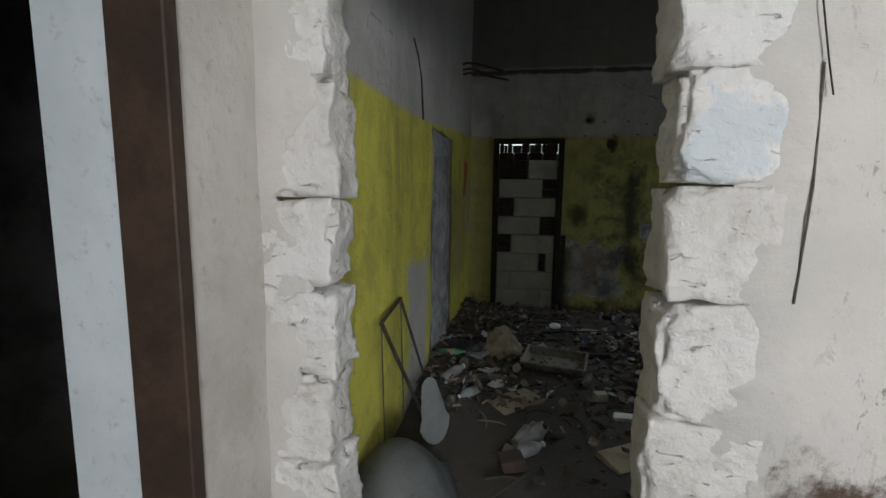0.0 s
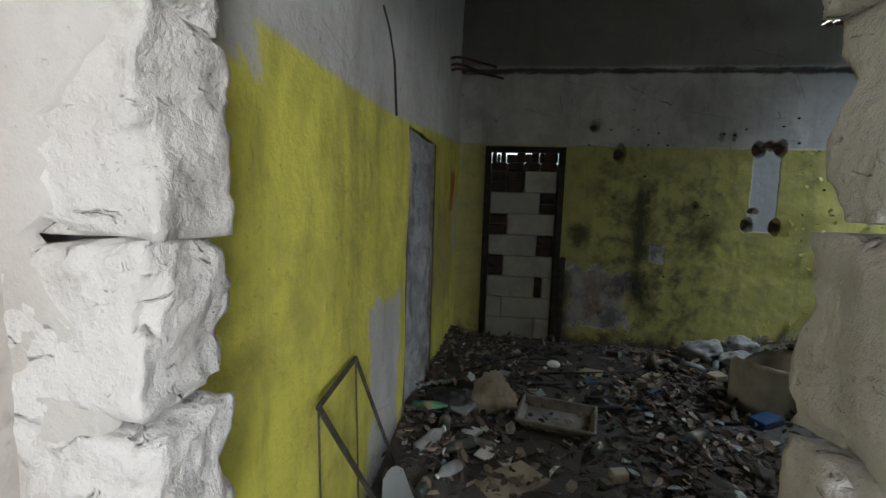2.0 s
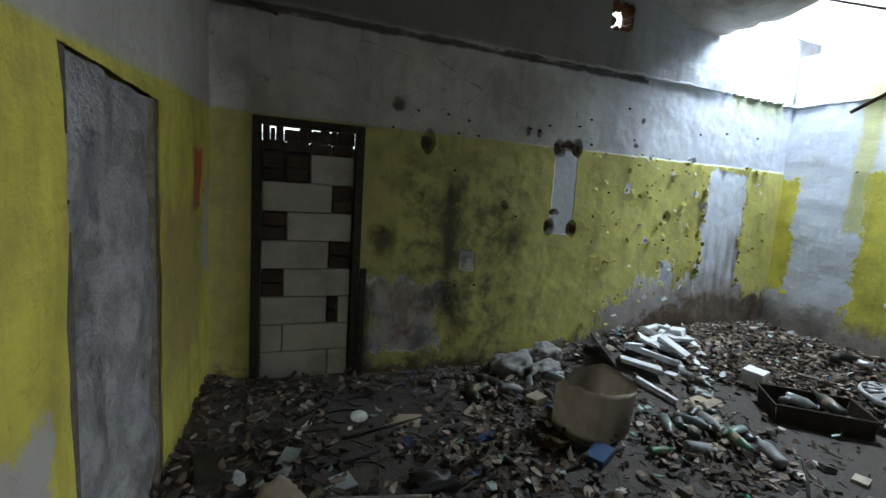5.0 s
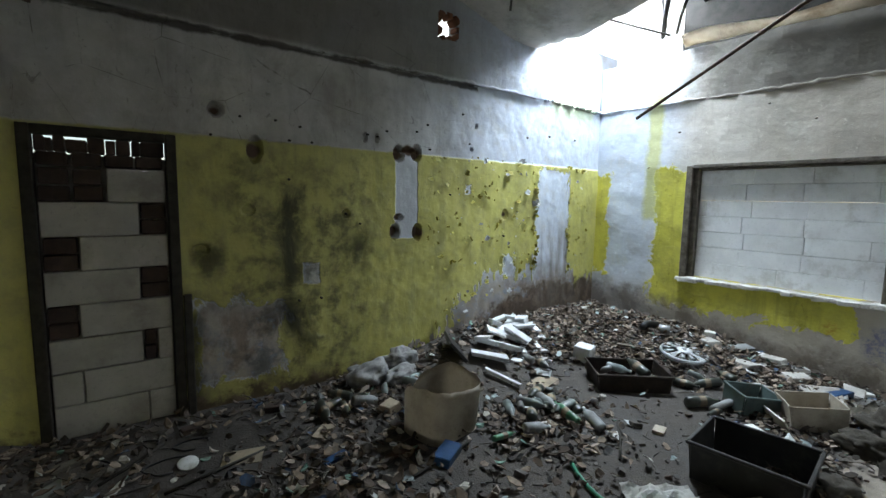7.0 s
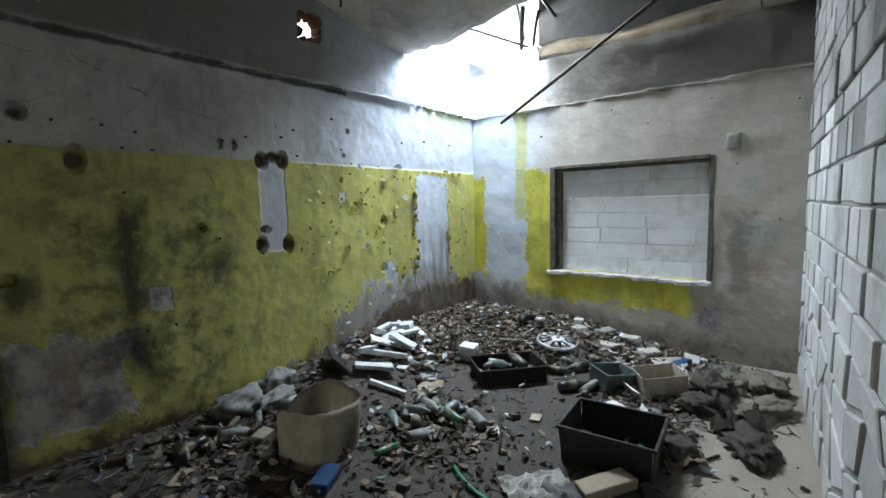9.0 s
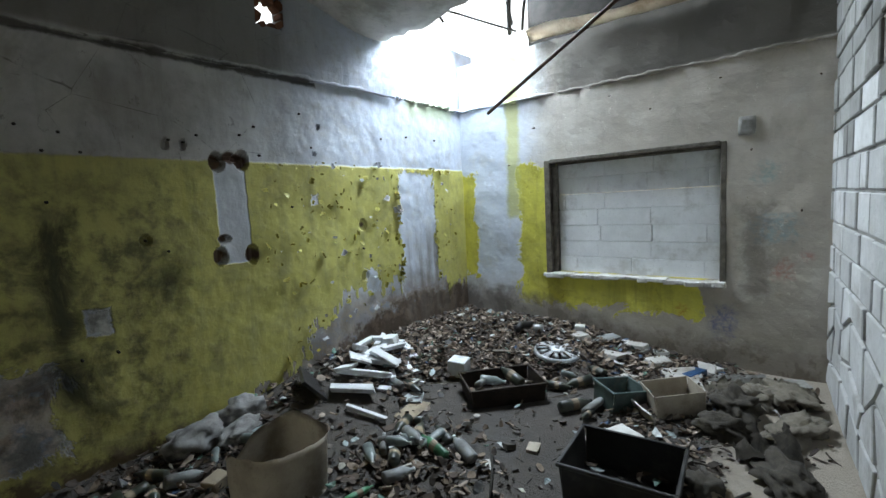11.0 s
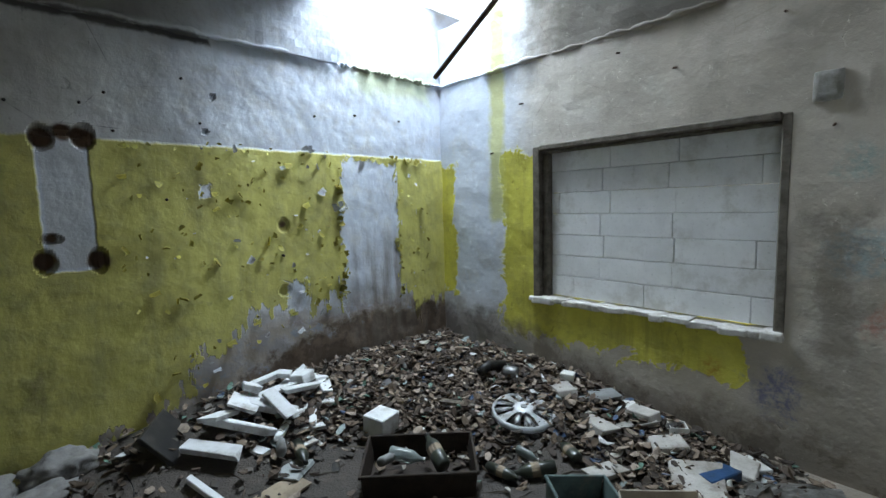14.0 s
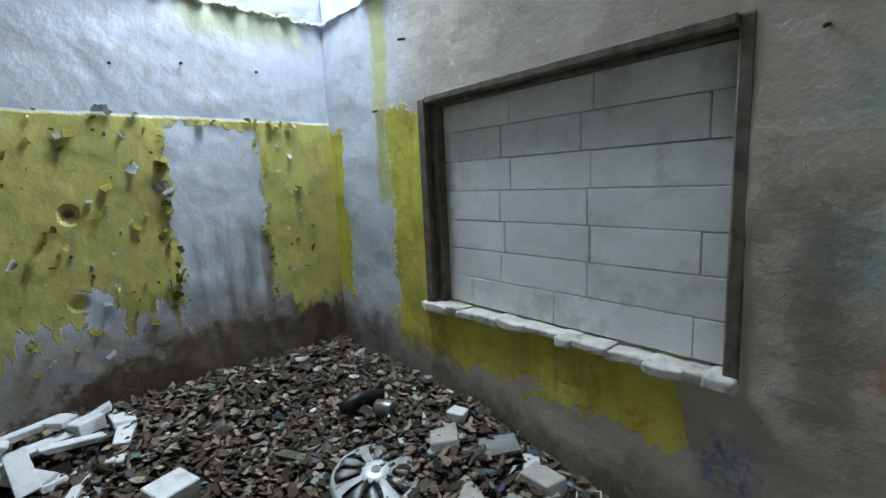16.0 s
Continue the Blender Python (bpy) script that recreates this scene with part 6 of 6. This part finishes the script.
CHIP = flakes_material("rubble_bits", ((0.13, 0.12, 0.107), (0.07, 0.064, 0.059), (0.24, 0.22, 0.20), (0.095, 0.063, 0.048), (0.045, 0.042, 0.04), (0.10, 0.092, 0.083)), 0.9)
SCRAP = flakes_material("plastic_bits", ((0.60, 0.62, 0.62), (0.03, 0.03, 0.032), (0.30, 0.36, 0.36), (0.06, 0.10, 0.18), (0.50, 0.48, 0.42), (0.02, 0.02, 0.02), (0.12, 0.22, 0.17)), 0.45)
flakes("dry_leaves", LEAF, 7500, 0.04, 0.105, 0.004, "brown dry leaves and bark bits covering the floor", "leaves", 1.2, 0.5, 0.05)
flakes("rubble_chips", CHIP, 2300, 0.010, 0.045, 0.010, "grey plaster chips and small rubble on the floor", "rubble", 0.85, 0.1, 0.012)
flakes("plastic_scraps", SCRAP, 900, 0.03, 0.12, 0.003, "scraps of plastic, paper and foil in the rubbish", "scraps", 0.9, 0.7, 0.05)


def crumbs(name, count, label):
    """Small stones: bent cubes."""
    verts, faces = [], []
    for x, y in scatter(count, 0.75):
        s = random.uniform(0.012, 0.05) * random.choice((1, 1, 1.6))
        m = on(x, y, random.uniform(0, 360), random.uniform(-30, 30), random.uniform(-30, 30), s * 0.2)
        base = len(verts)
        for a in (-1, 1):
            for b in (-1, 1):
                for c in (-1, 1):
                    verts.append(m @ (Vector((a, b * 0.8, c * 0.5)) * s * 0.5 * random.uniform(0.7, 1.1)))
        for f in ((0, 1, 3, 2), (4, 6, 7, 5), (0, 4, 5, 1), (2, 3, 7, 6), (0, 2, 6, 4), (1, 5, 7, 3)):
            faces.append(tuple(base + k for k in f))
    me = bpy.data.meshes.new(name)
    me.from_pydata(verts, [], faces)
    me.materials.append(CHIP)
    return tagged(new(name, me), label, "stones", kind="stuff")


crumbs("small_stones", 1800, "small stones and brick crumbs on the dirt")

# curled flakes of paint that stand off the peeling walls
PAINT_CURL = flakes_material("paint_curls", ((0.50, 0.465, 0.085), (0.46, 0.43, 0.08), (0.42, 0.39, 0.08), (0.55, 0.56, 0.56), (0.50, 0.465, 0.085)), 0.6)
verts, faces = [], []
for k in range(40):
    x = random.choice((random.uniform(2.75, 4.4), random.uniform(2.75, 4.4), random.uniform(5.05, 5.4)))
    z = random.choice((random.uniform(0.9, 2.05), 2.115 + random.uniform(-0.015, 0.01), random.uniform(0.9, 2.05)))
    s, a = random.uniform(0.014, 0.045), random.gauss(-1.57, 0.8)
    wide = random.uniform(0.25, 0.6)
    base = len(verts)
    for i in range(5):
        q = i / 4
        for e in (-1, 1):
            w = e * s * wide * (1 - 0.75 * q * q)
            u, d = (q - 0.5) * s, 0.012 * q + 0.5 * s * q * q
            verts.append((x + u * math.cos(a) - w * math.sin(a), Y1 - 0.004 - d, z + u * math.sin(a) + w * math.cos(a)))
    for i in range(4):
        faces.append((base + 2 * i, base + 2 * i + 1, base + 2 * i + 3, base + 2 * i + 2))
me = bpy.data.meshes.new("paint_flakes")
me.from_pydata(verts, [], faces)
me.materials.append(PAINT_CURL)
ob = tagged(new("paint_flakes", me), "curled yellow and white paint flakes on the wall", "paint flakes", kind="stuff")

# twigs, wires and thin strips strewn over the floor
verts, faces = [], []
for x, y in scatter(900, 0.45):
    n, a, length, r = 4, random.uniform(0, 6.28), random.uniform(0.06, 0.32), random.uniform(0.002, 0.006)
    bend = random.uniform(-1.2, 1.2)
    base = len(verts)
    for i in range(n + 1):
        q = i / n
        px, py = x + length * (q - 0.5) * math.cos(a + bend * q), y + length * (q - 0.5) * math.sin(a + bend * q)
        px, py = min(max(px, X0 + 0.05), X1 - 0.04), min(max(py, south_y(px) + 0.06), Y1 - 0.04)
        h = ground_height(px, py) + r + 0.012 * math.sin(q * 3 + x)
        ca, sa = math.cos(a + bend * q), math.sin(a + bend * q)
        verts += [(px - sa * r, py + ca * r, h), (px + sa * r, py - ca * r, h), (px, py, h + r * 1.6)]
    for i in range(n):
        b = base + 3 * i
        for e in range(3):
            faces.append((b + e, b + (e + 1) % 3, b + 3 + (e + 1) % 3, b + 3 + e))
me = bpy.data.meshes.new("twigs")
me.from_pydata(verts, [], faces)
me.materials.append(flakes_material("twig_bits", ((0.05, 0.04, 0.032), (0.10, 0.08, 0.06), (0.03, 0.027, 0.025), (0.16, 0.14, 0.115), (0.025, 0.025, 0.027))))
tagged(new("twigs", me), "thin twigs, wires and strips strewn over the dirt", "twigs", kind="stuff")


# curled flakes of yellow paint still hanging on the far wall
FLAKE = plain("paint_flake", (0.46, 0.41, 0.07), (0.34, 0.30, 0.06), 14, 0.7, bump=0.2, dirt=(0.22, 0.19, 0.07), vary=0.3)
FLAKE_PALE = plain("limewash_flake", (0.60, 0.62, 0.66), (0.48, 0.49, 0.50), 14, 0.85, bump=0.2, dirt=(0.30, 0.28, 0.25), vary=0.3)


def flake(x, z, w, h, turn, curl, material, seed):
    """A thin sheet, fixed along one edge, rolling away from the plaster."""
    bm = bmesh.new()
    rnd = random.Random(seed)
    ragged = [rnd.uniform(0.55, 1.0) for k in range(5)]
    rows = []
    for j in range(4):
        q = j / 3
        a = curl * q
        out, run = (1 - math.cos(a)) / curl * h, math.sin(a) / curl * h
        rows.append([bm.verts.new(((k / 4 - 0.5) * w * (1 - 0.25 * q), -out * ragged[k] - 0.001, run * ragged[k])) for k in range(5)])
    for r0, r1 in zip(rows, rows[1:]):
        for k in range(4):
            bm.faces.new((r0[k], r0[k + 1], r1[k + 1], r1[k]))
    bmesh.ops.solidify(bm, geom=bm.faces[:], thickness=0.0018)
    wall_y = Y1 - 0.004 - noise.fractal(Vector((x * 1.7, 3.3, z * 1.7)), 0.8, 2.0, 4) * 0.012
    bm.transform(pose(x, wall_y, z, 0, turn, 0))
    part("paint_flake", bm, material, wall_far, "", smooth=True)


rnd = random.Random(77)
for k in range(210):
    spread = rnd.random()
    if spread < 0.40:
        x, z = rnd.uniform(2.75, 4.45), rnd.uniform(0.95, 2.08)
    elif spread < 0.62:
        x, z = rnd.choice((4.40, 5.07)) + rnd.uniform(-0.04, 0.04), rnd.uniform(0.75, 2.05)
    elif spread < 0.82:
        x = rnd.uniform(2.7, 4.5)
        z = 0.28 + 0.36 * (x - 2.7) + rnd.uniform(-0.12, 0.25)
    elif spread < 0.92:
        x, z = rnd.uniform(3.3, 5.4), 2.14 + rnd.uniform(-0.03, 0.02)
    else:
        x, z = rnd.uniform(5.05, 5.45), rnd.uniform(0.8, 2.05)
    big = rnd.random() ** 2
    flake(x, z, 0.022 + 0.06 * big, 0.02 + 0.055 * big, rnd.choice((180, 0, 90, -90, 140)) + rnd.uniform(-35, 35), rnd.uniform(0.9, 2.4),
          FLAKE if rnd.random() < 0.72 else FLAKE_PALE, k)

# pale broken plaster and concrete on the floor below the window
SLAB = plain("broken_plaster", (0.50, 0.48, 0.45), (0.36, 0.335, 0.30), 7, 0.93, bump=0.5, dist=0.012, dirt=(0.20, 0.175, 0.15), vary=0.3)
for k, (x, y, rz, size) in enumerate(((4.95, 2.75, 25, (0.46, 0.26, 0.05)), (5.25, 3.05, -40, (0.24, 0.16, 0.05)), (5.1, 3.45, 70, (0.30, 0.12, 0.05)), (5.35, 2.65, 10, (0.20, 0.14, 0.06)),
                                      (4.75, 3.2, -15, (0.22, 0.13, 0.03)), (5.3, 3.85, 50, (0.26, 0.15, 0.05)), (4.9, 3.9, -60, (0.16, 0.10, 0.05)), (5.45, 3.3, 85, (0.2, 0.13, 0.07)))):
    slab_thing("rubble_piece", on(x, y, rz, (k * 7 % 11) - 5, (k * 5 % 13) - 6, 0.01), size, SLAB, "broken pale plaster piece lying on the rubble", "rubble", "pale rubble pieces", 0.12, 60 + k)
